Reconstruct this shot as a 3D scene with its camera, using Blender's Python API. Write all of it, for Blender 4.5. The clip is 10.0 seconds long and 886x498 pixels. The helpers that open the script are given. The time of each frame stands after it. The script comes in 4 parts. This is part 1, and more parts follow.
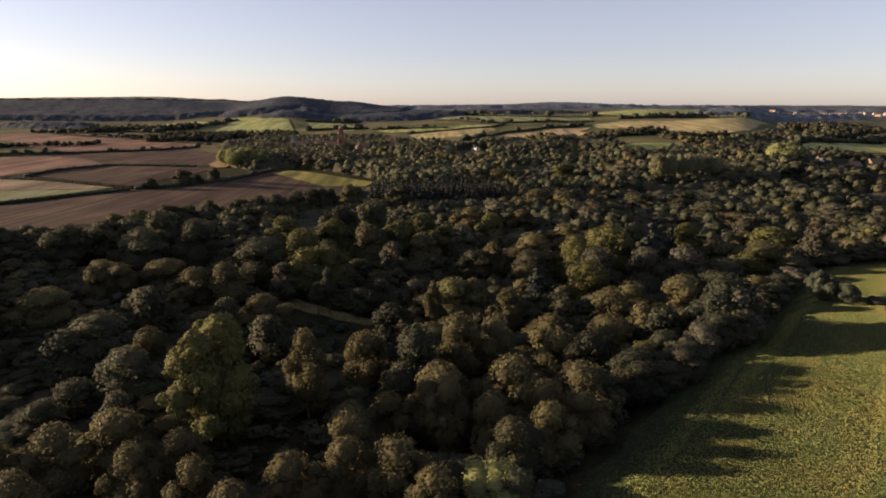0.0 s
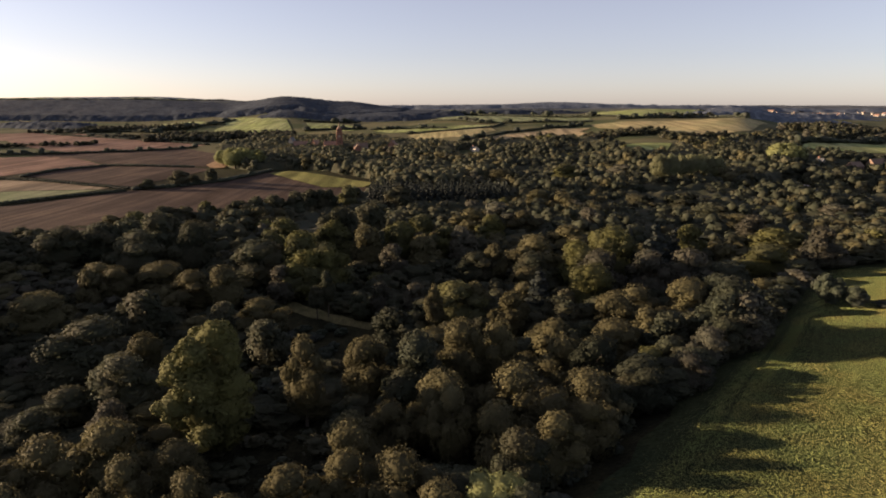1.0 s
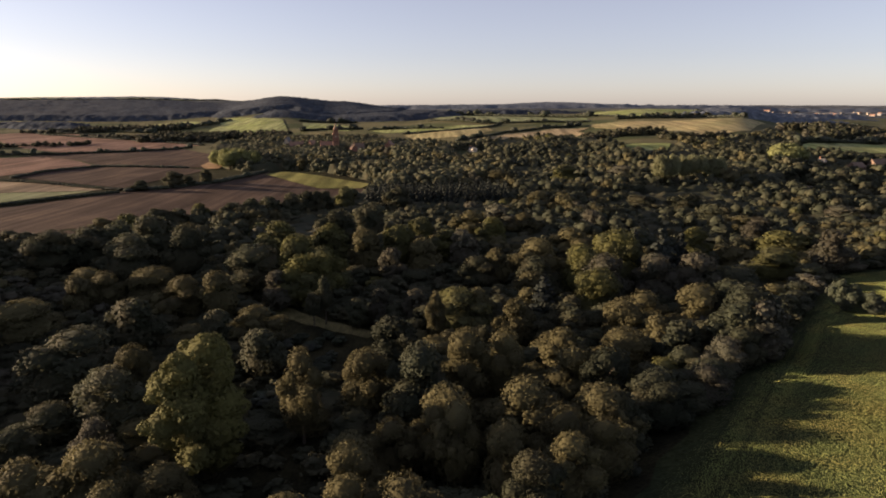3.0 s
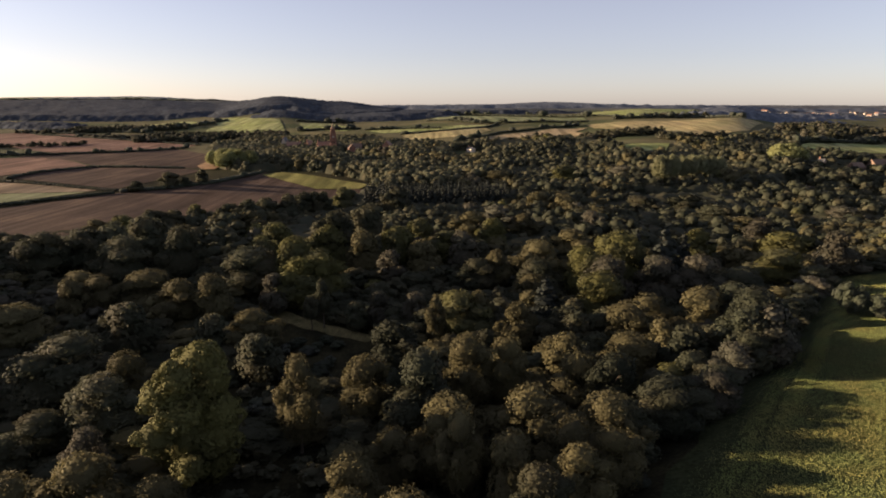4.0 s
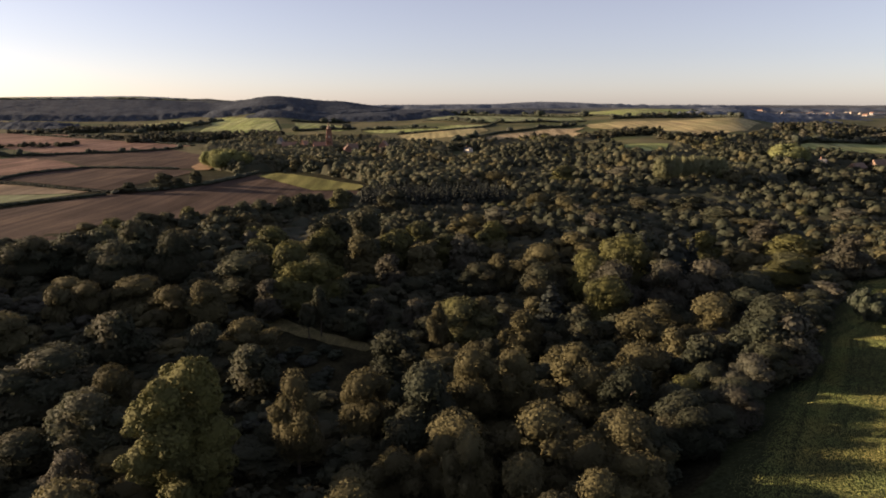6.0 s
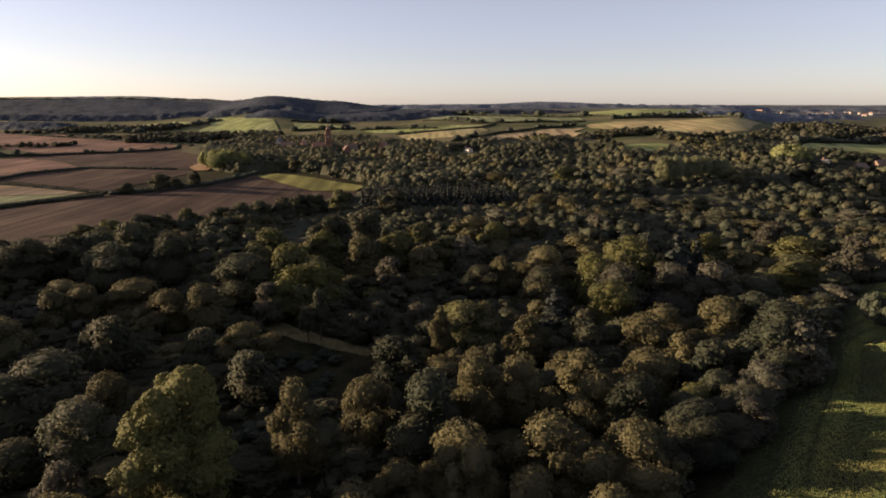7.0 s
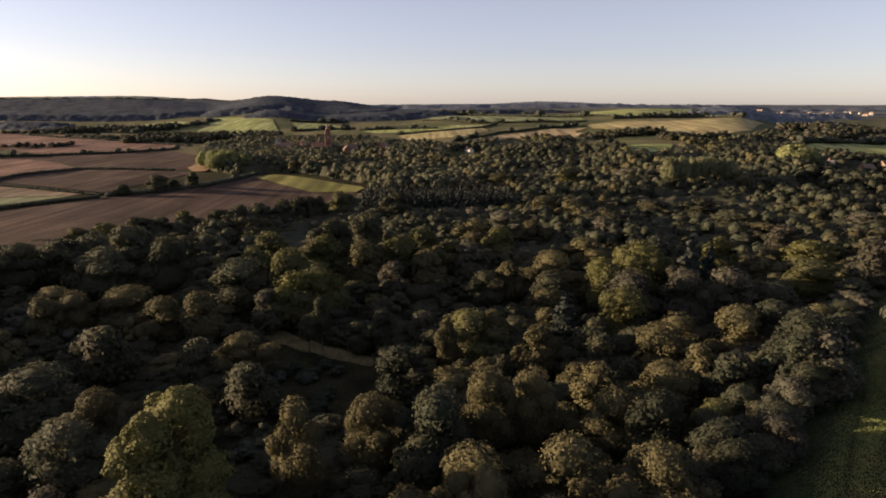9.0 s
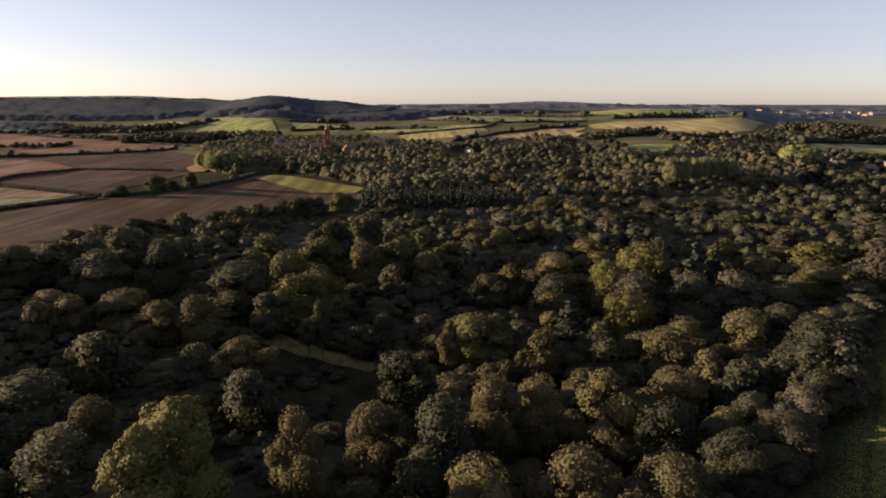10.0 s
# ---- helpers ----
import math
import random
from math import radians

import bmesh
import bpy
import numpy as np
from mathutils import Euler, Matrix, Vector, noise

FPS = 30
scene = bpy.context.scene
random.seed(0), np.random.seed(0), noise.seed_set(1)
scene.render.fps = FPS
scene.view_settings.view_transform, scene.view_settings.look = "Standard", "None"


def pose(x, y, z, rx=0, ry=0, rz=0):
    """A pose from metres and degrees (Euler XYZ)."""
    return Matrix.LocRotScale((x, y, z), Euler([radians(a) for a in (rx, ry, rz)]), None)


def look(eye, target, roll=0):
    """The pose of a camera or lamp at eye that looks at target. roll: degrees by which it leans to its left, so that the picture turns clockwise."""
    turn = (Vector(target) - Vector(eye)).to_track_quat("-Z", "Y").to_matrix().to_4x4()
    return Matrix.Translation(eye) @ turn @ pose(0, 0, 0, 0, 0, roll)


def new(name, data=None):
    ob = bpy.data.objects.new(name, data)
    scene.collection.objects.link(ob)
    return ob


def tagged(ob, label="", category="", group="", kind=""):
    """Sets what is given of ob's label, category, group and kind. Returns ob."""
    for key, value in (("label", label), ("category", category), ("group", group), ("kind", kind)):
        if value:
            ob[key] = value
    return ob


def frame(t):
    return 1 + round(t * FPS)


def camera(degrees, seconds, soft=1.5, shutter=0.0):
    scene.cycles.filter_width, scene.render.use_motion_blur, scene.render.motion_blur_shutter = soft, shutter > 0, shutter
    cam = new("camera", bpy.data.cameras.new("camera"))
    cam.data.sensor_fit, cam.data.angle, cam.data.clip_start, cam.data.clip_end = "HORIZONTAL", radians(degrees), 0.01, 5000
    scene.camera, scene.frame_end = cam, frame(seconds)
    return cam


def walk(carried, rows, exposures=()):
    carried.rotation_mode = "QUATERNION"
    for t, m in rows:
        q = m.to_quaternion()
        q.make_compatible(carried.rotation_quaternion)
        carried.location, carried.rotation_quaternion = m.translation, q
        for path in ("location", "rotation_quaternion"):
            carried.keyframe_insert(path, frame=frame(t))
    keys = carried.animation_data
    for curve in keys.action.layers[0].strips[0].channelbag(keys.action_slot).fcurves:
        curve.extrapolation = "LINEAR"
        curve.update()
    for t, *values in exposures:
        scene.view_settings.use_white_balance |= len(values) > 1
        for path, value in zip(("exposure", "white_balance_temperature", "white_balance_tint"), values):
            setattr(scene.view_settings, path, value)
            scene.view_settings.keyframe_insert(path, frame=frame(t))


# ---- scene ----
# The camera: a slow flight ahead and a little to the west, at one height.
cam = camera(72.0, 10.0, soft=1.9)
PATH = (
    (0.0, 0.0, 0.0, 60.0, -13.25, 0.0),
    (1.0, -0.83, 3.61, 60.09, -13.25, -0.152),
    (2.0, -1.69, 7.23, 60.1, -13.25, -0.307),
    (3.0, -2.57, 10.85, 60.08, -13.255, -0.526),
    (4.0, -3.46, 14.49, 60.06, -13.26, -0.782),
    (5.0, -4.35, 18.13, 60.06, -13.267, -1.019),
    (6.0, -5.24, 21.76, 60.1, -13.274, -1.192),
    (7.0, -6.13, 25.38, 60.18, -13.283, -1.286),
    (8.0, -7.01, 28.97, 60.3, -13.293, -1.326),
    (9.0, -7.89, 32.52, 60.43, -13.304, -1.362),
    (10.0, -8.75, 36.0, 60.55, -13.317, -1.447),
)
EXPOSURE, KELVIN, TINT = 2.0, 6700, 24
walk(cam, [(t, pose(x, y, z, 90 + pitch, 0, yaw)) for t, x, y, z, pitch, yaw in PATH], [(t, EXPOSURE, KELVIN, TINT) for t in (0.0, 10.0)])

# Low evening sun from the west, a clear sky.
SUN_HEIGHT, SUN_BEARING = 8.2, -79.0
world = bpy.data.worlds.new("sky")
world.use_nodes = True
scene.world = world
sky = world.node_tree.nodes.new("ShaderNodeTexSky")
sky.sky_type, sky.sun_disc = "NISHITA", False
sky.sun_elevation, sky.sun_rotation = radians(SUN_HEIGHT), radians(SUN_BEARING)
sky.air_density, sky.dust_density, sky.ozone_density, sky.altitude = 0.70, 0.6, 1.0, 60
back = world.node_tree.nodes["Background"]
back.inputs["Strength"].default_value = 0.05
haze = world.node_tree.nodes.new("ShaderNodeHueSaturation")  # thin high haze pales the blue
haze.inputs["Saturation"].default_value = 0.77
world.node_tree.links.new(sky.outputs["Color"], haze.inputs["Color"])
veil = world.node_tree.nodes.new("ShaderNodeMix")  # an even lavender veil of evening haze
veil.data_type = "RGBA"
veil.inputs[0].default_value, veil.inputs[7].default_value = 0.25, (2.90, 2.98, 3.58, 1)
world.node_tree.links.new(haze.outputs["Color"], veil.inputs[6])
world.node_tree.links.new(veil.outputs[2], back.inputs["Color"])
sun = new("sun", bpy.data.lights.new("sun", "SUN"))
sun.data.energy, sun.data.angle, sun.data.color = 4.0, radians(0.5), (1.0, 0.81, 0.53)
to_sun = Vector((math.sin(radians(SUN_BEARING)) * math.cos(radians(SUN_HEIGHT)), math.cos(radians(SUN_BEARING)) * math.cos(radians(SUN_HEIGHT)), math.sin(radians(SUN_HEIGHT))))
sun.matrix_world = look((0, 0, 300), Vector((0, 0, 300)) - to_sun)

# ---- materials ----
def material(name, rough=0.9, spec=0.2):
    m = bpy.data.materials.new(name)
    m.use_nodes = True
    tree = m.node_tree
    bsdf = tree.nodes["Principled BSDF"]
    bsdf.inputs["Roughness"].default_value = rough
    bsdf.inputs["Specular IOR Level"].default_value = spec
    return m, tree.nodes, tree.links, bsdf


def mix(nodes, links, fac, a, b, blend="MIX"):
    n = nodes.new("ShaderNodeMix")
    n.data_type, n.blend_type = "RGBA", blend
    for socket, value in ((n.inputs[0], fac), (n.inputs[6], a), (n.inputs[7], b)):
        if isinstance(value, bpy.types.NodeSocket):
            links.new(value, socket)
        elif isinstance(value, tuple):
            socket.default_value = (*value, 1)
        else:
            socket.default_value = value
    return n.outputs[2]


def span(nodes, links, value, a, b, c, d):
    n = nodes.new("ShaderNodeMapRange")
    links.new(value, n.inputs["Value"])
    for key, v in zip(("From Min", "From Max", "To Min", "To Max"), (a, b, c, d)):
        n.inputs[key].default_value = v
    return n.outputs["Result"]


def noise_at(nodes, links, size, detail=3.0, stretch=(1, 1, 1), turn=0.0):
    """Noise whose features are about size metres across."""
    where, at, n = nodes.new("ShaderNodeNewGeometry"), nodes.new("ShaderNodeMapping"), nodes.new("ShaderNodeTexNoise")
    at.inputs["Scale"].default_value = [s / size for s in stretch]
    at.inputs["Rotation"].default_value = (0, 0, radians(turn))
    n.inputs["Scale"].default_value, n.inputs["Detail"].default_value = 1.0, detail
    links.new(where.outputs["Position"], at.inputs["Vector"])
    links.new(at.outputs["Vector"], n.inputs["Vector"])
    return n.outputs["Fac"]


def bump(nodes, links, bsdf, height, metres, strength=1.0):
    n = nodes.new("ShaderNodeBump")
    n.inputs["Distance"].default_value, n.inputs["Strength"].default_value = metres, strength
    links.new(height, n.inputs["Height"])
    links.new(n.outputs["Normal"], bsdf.inputs["Normal"])


def foliage(name, dark, light, turned, glow=0.22):
    """Leaves: each spray differs a little, each tree more; some light passes through."""
    m, nodes, links, bsdf = material(name, 0.8, 0.07)
    geo, info = nodes.new("ShaderNodeNewGeometry"), nodes.new("ShaderNodeObjectInfo")
    tone = mix(nodes, links, span(nodes, links, geo.outputs["Random Per Island"], 0, 1, 0.36, 0.64), dark, light)
    patch = span(nodes, links, noise_at(nodes, links, 9.0, 1.0), 0.42, 0.66, 0.0, 0.8)
    tone = mix(nodes, links, patch, tone, turned)
    each = span(nodes, links, info.outputs["Random"], 0, 1, 0.72, 1.25)
    value = nodes.new("ShaderNodeHueSaturation")
    links.new(each, value.inputs["Value"])
    links.new(tone, value.inputs["Color"])
    links.new(value.outputs["Color"], bsdf.inputs["Base Color"])
    bump(nodes, links, bsdf, noise_at(nodes, links, 0.45, 3.0), 0.25, 0.45)
    thin, both = nodes.new("ShaderNodeBsdfTranslucent"), nodes.new("ShaderNodeMixShader")
    links.new(value.outputs["Color"], thin.inputs["Color"])
    both.inputs[0].default_value = glow
    links.new(bsdf.outputs[0], both.inputs[1])
    links.new(thin.outputs[0], both.inputs[2])
    links.new(both.outputs[0], nodes["Material Output"].inputs["Surface"])
    return m


def soil(name, base, other, size=30.0, rows=0.0, turn=0.0, grain=0.6, relief=0.12):
    """A field: broad patches, fine grain, and drill rows where rows is their width in metres."""
    m, nodes, links, bsdf = material(name, 1.0, 0.02)
    tone = mix(nodes, links, span(nodes, links, noise_at(nodes, links, size, 4.0), 0.35, 0.65, 0, 1), base, other)
    fine = noise_at(nodes, links, grain, 4.0)
    tone = mix(nodes, links, 1.0, tone, mix(nodes, links, span(nodes, links, fine, 0.3, 0.7, 0, 1), (0.6, 0.6, 0.6), (1.3, 1.3, 1.3)), "MULTIPLY")
    worn = noise_at(nodes, links, size * 0.3, 5.0, (1, 0.3, 1), turn)
    tone = mix(nodes, links, 1.0, tone, mix(nodes, links, span(nodes, links, worn, 0.32, 0.68, 0, 1), (0.78, 0.78, 0.80), (1.2, 1.18, 1.14)), "MULTIPLY")
    if rows:
        lines = noise_at(nodes, links, rows, 1.0, (1, 0.02, 1), turn)
        tone = mix(nodes, links, 1.0, tone, mix(nodes, links, span(nodes, links, lines, 0.35, 0.65, 0, 1), (0.70, 0.70, 0.70), (1.22, 1.22, 1.22)), "MULTIPLY")
    links.new(tone, bsdf.inputs["Base Color"])
    bump(nodes, links, bsdf, fine, relief)
    return m


OAK = foliage("oak leaves", (0.027, 0.029, 0.020), (0.066, 0.071, 0.042), (0.070, 0.064, 0.038), 0.28)
WILLOW = foliage("sallow leaves", (0.053, 0.047, 0.022), (0.116, 0.104, 0.052), (0.068, 0.061, 0.032), 0.28)
YELLOW = foliage("turning leaves", (0.048, 0.050, 0.020), (0.108, 0.102, 0.035), (0.060, 0.061, 0.033), 0.28)
POPLAR = foliage("poplar leaves", (0.058, 0.060, 0.021), (0.120, 0.113, 0.037), (0.079, 0.077, 0.031), 0.08)
BRIGHT_LEAF = foliage("pale yellow-green leaves", (0.099, 0.109, 0.045), (0.219, 0.217, 0.085), (0.158, 0.170, 0.076), 0.42)
RUSSET = foliage("russet leaves", (0.042, 0.040, 0.031), (0.091, 0.082, 0.056), (0.064, 0.065, 0.046), 0.28)
# Dark green leaves, darkened further to stand in for shade among packed trees.
DARKENED_LEAF = foliage("dark green leaves with painted shade", (0.018, 0.021, 0.014), (0.042, 0.047, 0.029), (0.045, 0.046, 0.029), 0.2)
SPRUCE = foliage("spruce needles", (0.016, 0.019, 0.017), (0.033, 0.039, 0.031), (0.030, 0.033, 0.028), 0.05)
HEDGE = foliage("hedge leaves", (0.026, 0.034, 0.021), (0.060, 0.066, 0.044), (0.050, 0.052, 0.044))
# Haze painted in: bluish for the hills, paler for the distant woods.
HAZED_HILLWOOD = soil("hillside leaves tinted for haze", (0.033, 0.039, 0.049), (0.048, 0.056, 0.067), 30, grain=6.0, relief=0.3)
HAZED_FARWOOD = soil("distant leaves tinted for haze", (0.082, 0.096, 0.117), (0.110, 0.123, 0.141), 60, grain=9.0, relief=0.3)
PALE_LEAF = foliage("pale green leaves", (0.111, 0.119, 0.062), (0.179, 0.178, 0.096), (0.145, 0.146, 0.082), 0.35)
BARK, bark_nodes, bark_links, bark_bsdf = material("bark")
bark_links.new(mix(bark_nodes, bark_links, noise_at(bark_nodes, bark_links, 0.3, 4, (1, 1, 0.2)), (0.035, 0.028, 0.02), (0.10, 0.08, 0.06)), bark_bsdf.inputs["Base Color"])

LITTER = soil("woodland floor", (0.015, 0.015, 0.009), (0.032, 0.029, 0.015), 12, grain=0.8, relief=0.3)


def open_country(m):
    """Beyond the wood the ground is rough pasture; farther north, haze is painted in."""
    nodes, links = m.node_tree.nodes, m.node_tree.links
    bsdf = nodes["Principled BSDF"]
    under = bsdf.inputs["Base Color"].links[0].from_socket
    where, axes = nodes.new("ShaderNodeNewGeometry"), nodes.new("ShaderNodeSeparateXYZ")
    links.new(where.outputs["Position"], axes.inputs[0])
    patches = mix(nodes, links, span(nodes, links, noise_at(nodes, links, 140, 2.0), 0.42, 0.58, 0, 1), (0.055, 0.062, 0.030), (0.105, 0.095, 0.052))
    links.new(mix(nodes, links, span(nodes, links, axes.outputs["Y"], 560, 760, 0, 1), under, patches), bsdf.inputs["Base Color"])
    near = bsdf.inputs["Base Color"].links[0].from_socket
    # Blue-grey that stands in for haze, blended in from 1900 m north.
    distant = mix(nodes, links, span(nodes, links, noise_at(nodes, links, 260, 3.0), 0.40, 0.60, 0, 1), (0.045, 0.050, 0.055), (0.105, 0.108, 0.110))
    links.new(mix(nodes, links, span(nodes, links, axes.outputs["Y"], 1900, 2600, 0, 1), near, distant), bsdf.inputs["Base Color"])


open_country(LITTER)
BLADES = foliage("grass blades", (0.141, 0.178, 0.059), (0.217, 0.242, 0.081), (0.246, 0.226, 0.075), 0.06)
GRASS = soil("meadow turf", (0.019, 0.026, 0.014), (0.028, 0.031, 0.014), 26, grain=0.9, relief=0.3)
PASTURE = soil("pasture", (0.192, 0.222, 0.078), (0.244, 0.253, 0.120), 60, rows=9, turn=25)
PASTURE_DULL = soil("dull pasture", (0.130, 0.153, 0.073), (0.195, 0.201, 0.112), 70, rows=12, turn=60)
STUBBLE = soil("pale stubble", (0.267, 0.207, 0.116), (0.340, 0.269, 0.164), 60, rows=8, turn=70)
STUBBLE_DULL = soil("dull pale stubble", (0.185, 0.140, 0.092), (0.246, 0.190, 0.129), 50, rows=8, turn=70)
AFTERMATH = soil("mown yellow-green grass", (0.136, 0.134, 0.044), (0.185, 0.170, 0.061), 40, rows=8, turn=60)
STUBBLE_GREEN = soil("greening stubble", (0.223, 0.203, 0.100), (0.312, 0.249, 0.131), 50, rows=8, turn=70)
TILTH = soil("ploughed earth", (0.059, 0.042, 0.033), (0.083, 0.058, 0.043), 40, rows=6, turn=-35)
TILTH_PALE = soil("dry tilled earth", (0.154, 0.095, 0.068), (0.209, 0.130, 0.098), 55, rows=7, turn=-40)
# Pale colour stands in for the sun that the trees keep off.
TRACK = soil("track grass with painted sun", (0.090, 0.082, 0.038), (0.145, 0.123, 0.060), 5, relief=0.2)
BANK = soil("bare ochre earth", (0.239, 0.154, 0.087), (0.311, 0.210, 0.122), 12)
LANE = soil("gravel lane", (0.316, 0.271, 0.239), (0.423, 0.368, 0.342), 8, relief=0.05)


def plain(name, a, b, size, rough=0.85, relief=0.02):
    m, nodes, links, bsdf = material(name, rough, 0.3)
    links.new(mix(nodes, links, span(nodes, links, noise_at(nodes, links, size, 5), 0.3, 0.7, 0, 1), a, b), bsdf.inputs["Base Color"])
    bump(nodes, links, bsdf, noise_at(nodes, links, size * 0.2), relief)
    return m


BRICK = plain("red brick", (0.166, 0.081, 0.055), (0.235, 0.122, 0.080), 1.5)
STONE = plain("pale stone", (0.289, 0.248, 0.193), (0.358, 0.309, 0.248), 1.0)
TILE = plain("clay roof tile", (0.164, 0.094, 0.068), (0.239, 0.141, 0.099), 0.9)
OLD_TILE = plain("weathered clay tile", (0.136, 0.087, 0.059), (0.179, 0.121, 0.085), 0.9)
SLATE = plain("grey slate", (0.052, 0.052, 0.053), (0.086, 0.086, 0.086), 0.9, 0.6)
RENDER = plain("cream render", (0.558, 0.468, 0.360), (0.666, 0.576, 0.450), 2.5)
SHEET = plain("white sheeting", (0.113, 0.113, 0.113), (0.160, 0.160, 0.160), 4, 0.5)
GLASS, _, _, glass_bsdf = material("window glass", 0.08, 0.5)
glass_bsdf.inputs["Base Color"].default_value = (0.02, 0.022, 0.025, 1)

# ---- the land ----
# Height of the land above the meadow's level, by bearing (east over north) and distance north.
PROFILES_WEST = (
    (-0.74, ((400, -5), (600, -4), (900, 0), (1300, 8), (1650, 14), (1800, 20), (2300, 66), (3000, 86), (4000, 106), (4900, 100))),
    (-0.46, ((400, -5), (600, -4), (900, 0), (1300, 8), (1650, 14), (1800, 22), (2250, 66), (3000, 88), (4000, 107), (4900, 100))),
    (-0.35, ((400, -5), (600, -4), (900, 1), (1200, 6), (1500, 22), (1900, 32), (2100, 46), (2400, 72), (3000, 84), (4900, 86))),
    (-0.25, ((400, -6), (600, -3), (900, 3), (1150, 6), (1500, 34), (1650, 38), (1950, 73), (2300, 74), (3000, 56), (4900, 58))),
)
PROFILES_NORTH = (
    (-0.16, ((400, -8), (600, -3), (850, 4), (1150, 14), (1450, 21), (1650, 26), (1950, 58), (2300, 56), (3000, 50), (4900, 57))),
    (-0.06, ((400, -8), (600, -2), (900, 8), (1100, 18), (1400, 24), (1700, 30), (1950, 38), (2300, 40), (3000, 46), (4900, 58))),
    (0.05, ((400, -8), (600, -1), (800, 8), (880, 15), (1150, 25), (1300, 33), (1750, 34), (2100, 38), (3000, 48), (4900, 57))),
    (0.20, ((400, -7), (600, 0), (850, 14), (1000, 25), (1200, 31), (1500, 34), (1700, 37), (2500, 45), (4000, 68), (4900, 60))),
)
PROFILES_EAST = (
    (0.33, ((400, -5), (540, 4), (650, 14), (750, 17), (850, 23), (1050, 35), (1300, 41), (1500, 50), (1800, 46), (3000, 50), (4900, 60))),
    (0.47, ((400, -4), (540, 4), (700, 12), (850, 26), (980, 38), (1080, 40), (1300, 36), (1550, 48), (1800, 42), (3000, 45), (4900, 60))),
    (0.56, ((400, -3), (540, 6), (700, 12), (850, 20), (950, 24), (1200, 22), (1800, 25), (2500, 22), (3500, 35), (4900, 60))),
    (0.75, ((400, 0), (540, 5), (700, 8), (850, 13), (1200, 12), (1800, 18), (2500, 22), (3500, 40), (4900, 58))),
)
PROFILES = PROFILES_WEST + PROFILES_NORTH + PROFILES_EAST
BEARINGS = np.array([a for a, _ in PROFILES])
NORTHS = np.arange(300, 5300, 50.0)
GRID = np.array([np.interp(NORTHS, *zip(*rows)) for _, rows in PROFILES])
GRID = (np.pad(GRID, ((0, 0), (1, 1)), "edge")[:, :-2] + 2 * GRID + np.pad(GRID, ((0, 0), (1, 1)), "edge")[:, 2:]) / 4


def smooth(a, b, v):
    t = np.clip((v - a) / (b - a), 0, 1)
    return t * t * (3 - 2 * t)


def edge(x, y):
    """Metres to the meadow's side of the wood's edge."""
    return (x - 22) * 0.761 - (y - 80) * 0.649


def land(x, y):
    """Height of the ground, for numbers or arrays."""
    x, y = np.asarray(x, float), np.asarray(y, float)
    far_y = np.clip(y, 301, 5200)
    a = np.clip(x / far_y, -0.739, 0.749)
    i = np.clip(np.searchsorted(BEARINGS, a) - 1, 0, len(BEARINGS) - 2)
    u = smooth(0, 1, (a - BEARINGS[i]) / (BEARINGS[i + 1] - BEARINGS[i]))
    k = np.clip((far_y - 300) / 50, 0, len(NORTHS) - 1.001)
    j = k.astype(int)
    k = k - j
    far = (GRID[i, j] * (1 - k) + GRID[i, j + 1] * k) * (1 - u) + (GRID[i + 1, j] * (1 - k) + GRID[i + 1, j + 1] * k) * u
    valley = -13 + 4 * smooth(230, 330, y) + 6 * smooth(-100, -190, x) * smooth(120, 260, y)
    meadow = 0.4 - 2.4 * smooth(125, 195, y) + 0.06 * np.clip(edge(x, y) + 4, 0, 34)
    near = valley + (meadow - valley) * smooth(-42, 6, edge(x, y)) * smooth(420, 240, y)
    w = smooth(300, 430, y)
    rough = 0.5 * np.sin(x / 23) * np.sin(y / 31 + 1) + 1.2 * np.sin(x / 91 + 2) * np.sin(y / 117) * smooth(300, 900, y)
    return near * (1 - w) + far * w + rough * smooth(20, -20, edge(x, y)) + 0.25 * np.sin(x / 14 + y / 37)


def mesh_of(name, verts, quads, tris, mat):
    """A mesh from arrays of vertices, four-cornered and three-cornered faces."""
    data = bpy.data.meshes.new(name)
    loops = np.concatenate([quads.ravel(), tris.ravel()]).astype(np.int32)
    starts = np.concatenate([np.arange(len(quads)) * 4, len(quads) * 4 + np.arange(len(tris)) * 3]).astype(np.int32)
    data.vertices.add(len(verts))
    data.vertices.foreach_set("co", np.asarray(verts, np.float32).ravel())
    data.loops.add(len(loops))
    data.loops.foreach_set("vertex_index", loops)
    data.polygons.add(len(starts))
    data.polygons.foreach_set("loop_start", starts)
    data.update(calc_edges=True)
    data.shade_smooth()
    data.materials.append(mat)
    return data


NO_TRIS, NO_QUADS = np.zeros((0, 3), int), np.zeros((0, 4), int)


def build_ground():
    s = np.linspace(-1, 1, 301)
    xs = 4900 * np.sinh(4.6 * s) / np.sinh(4.6)
    ys = np.concatenate([np.linspace(-1500, -60, 20), np.arange(-40, 300, 5.0), 300 + 4600 * (np.expm1(np.linspace(0, 3.6, 190)) / np.expm1(3.6))])
    gx, gy = np.meshgrid(xs, ys)
    verts = np.stack([gx, gy, land(gx, gy)], -1).reshape(-1, 3)
    k = np.arange(len(ys) * len(xs)).reshape(len(ys), len(xs))
    quads = np.stack([k[:-1, :-1], k[:-1, 1:], k[1:, 1:], k[1:, :-1]], -1).reshape(-1, 4)
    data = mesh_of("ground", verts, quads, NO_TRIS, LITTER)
    data.shade_smooth()
    return tagged(new("ground", data), "shaded wooded valley floor of leaf litter and rough grass", "ground", kind="structure")


build_ground()


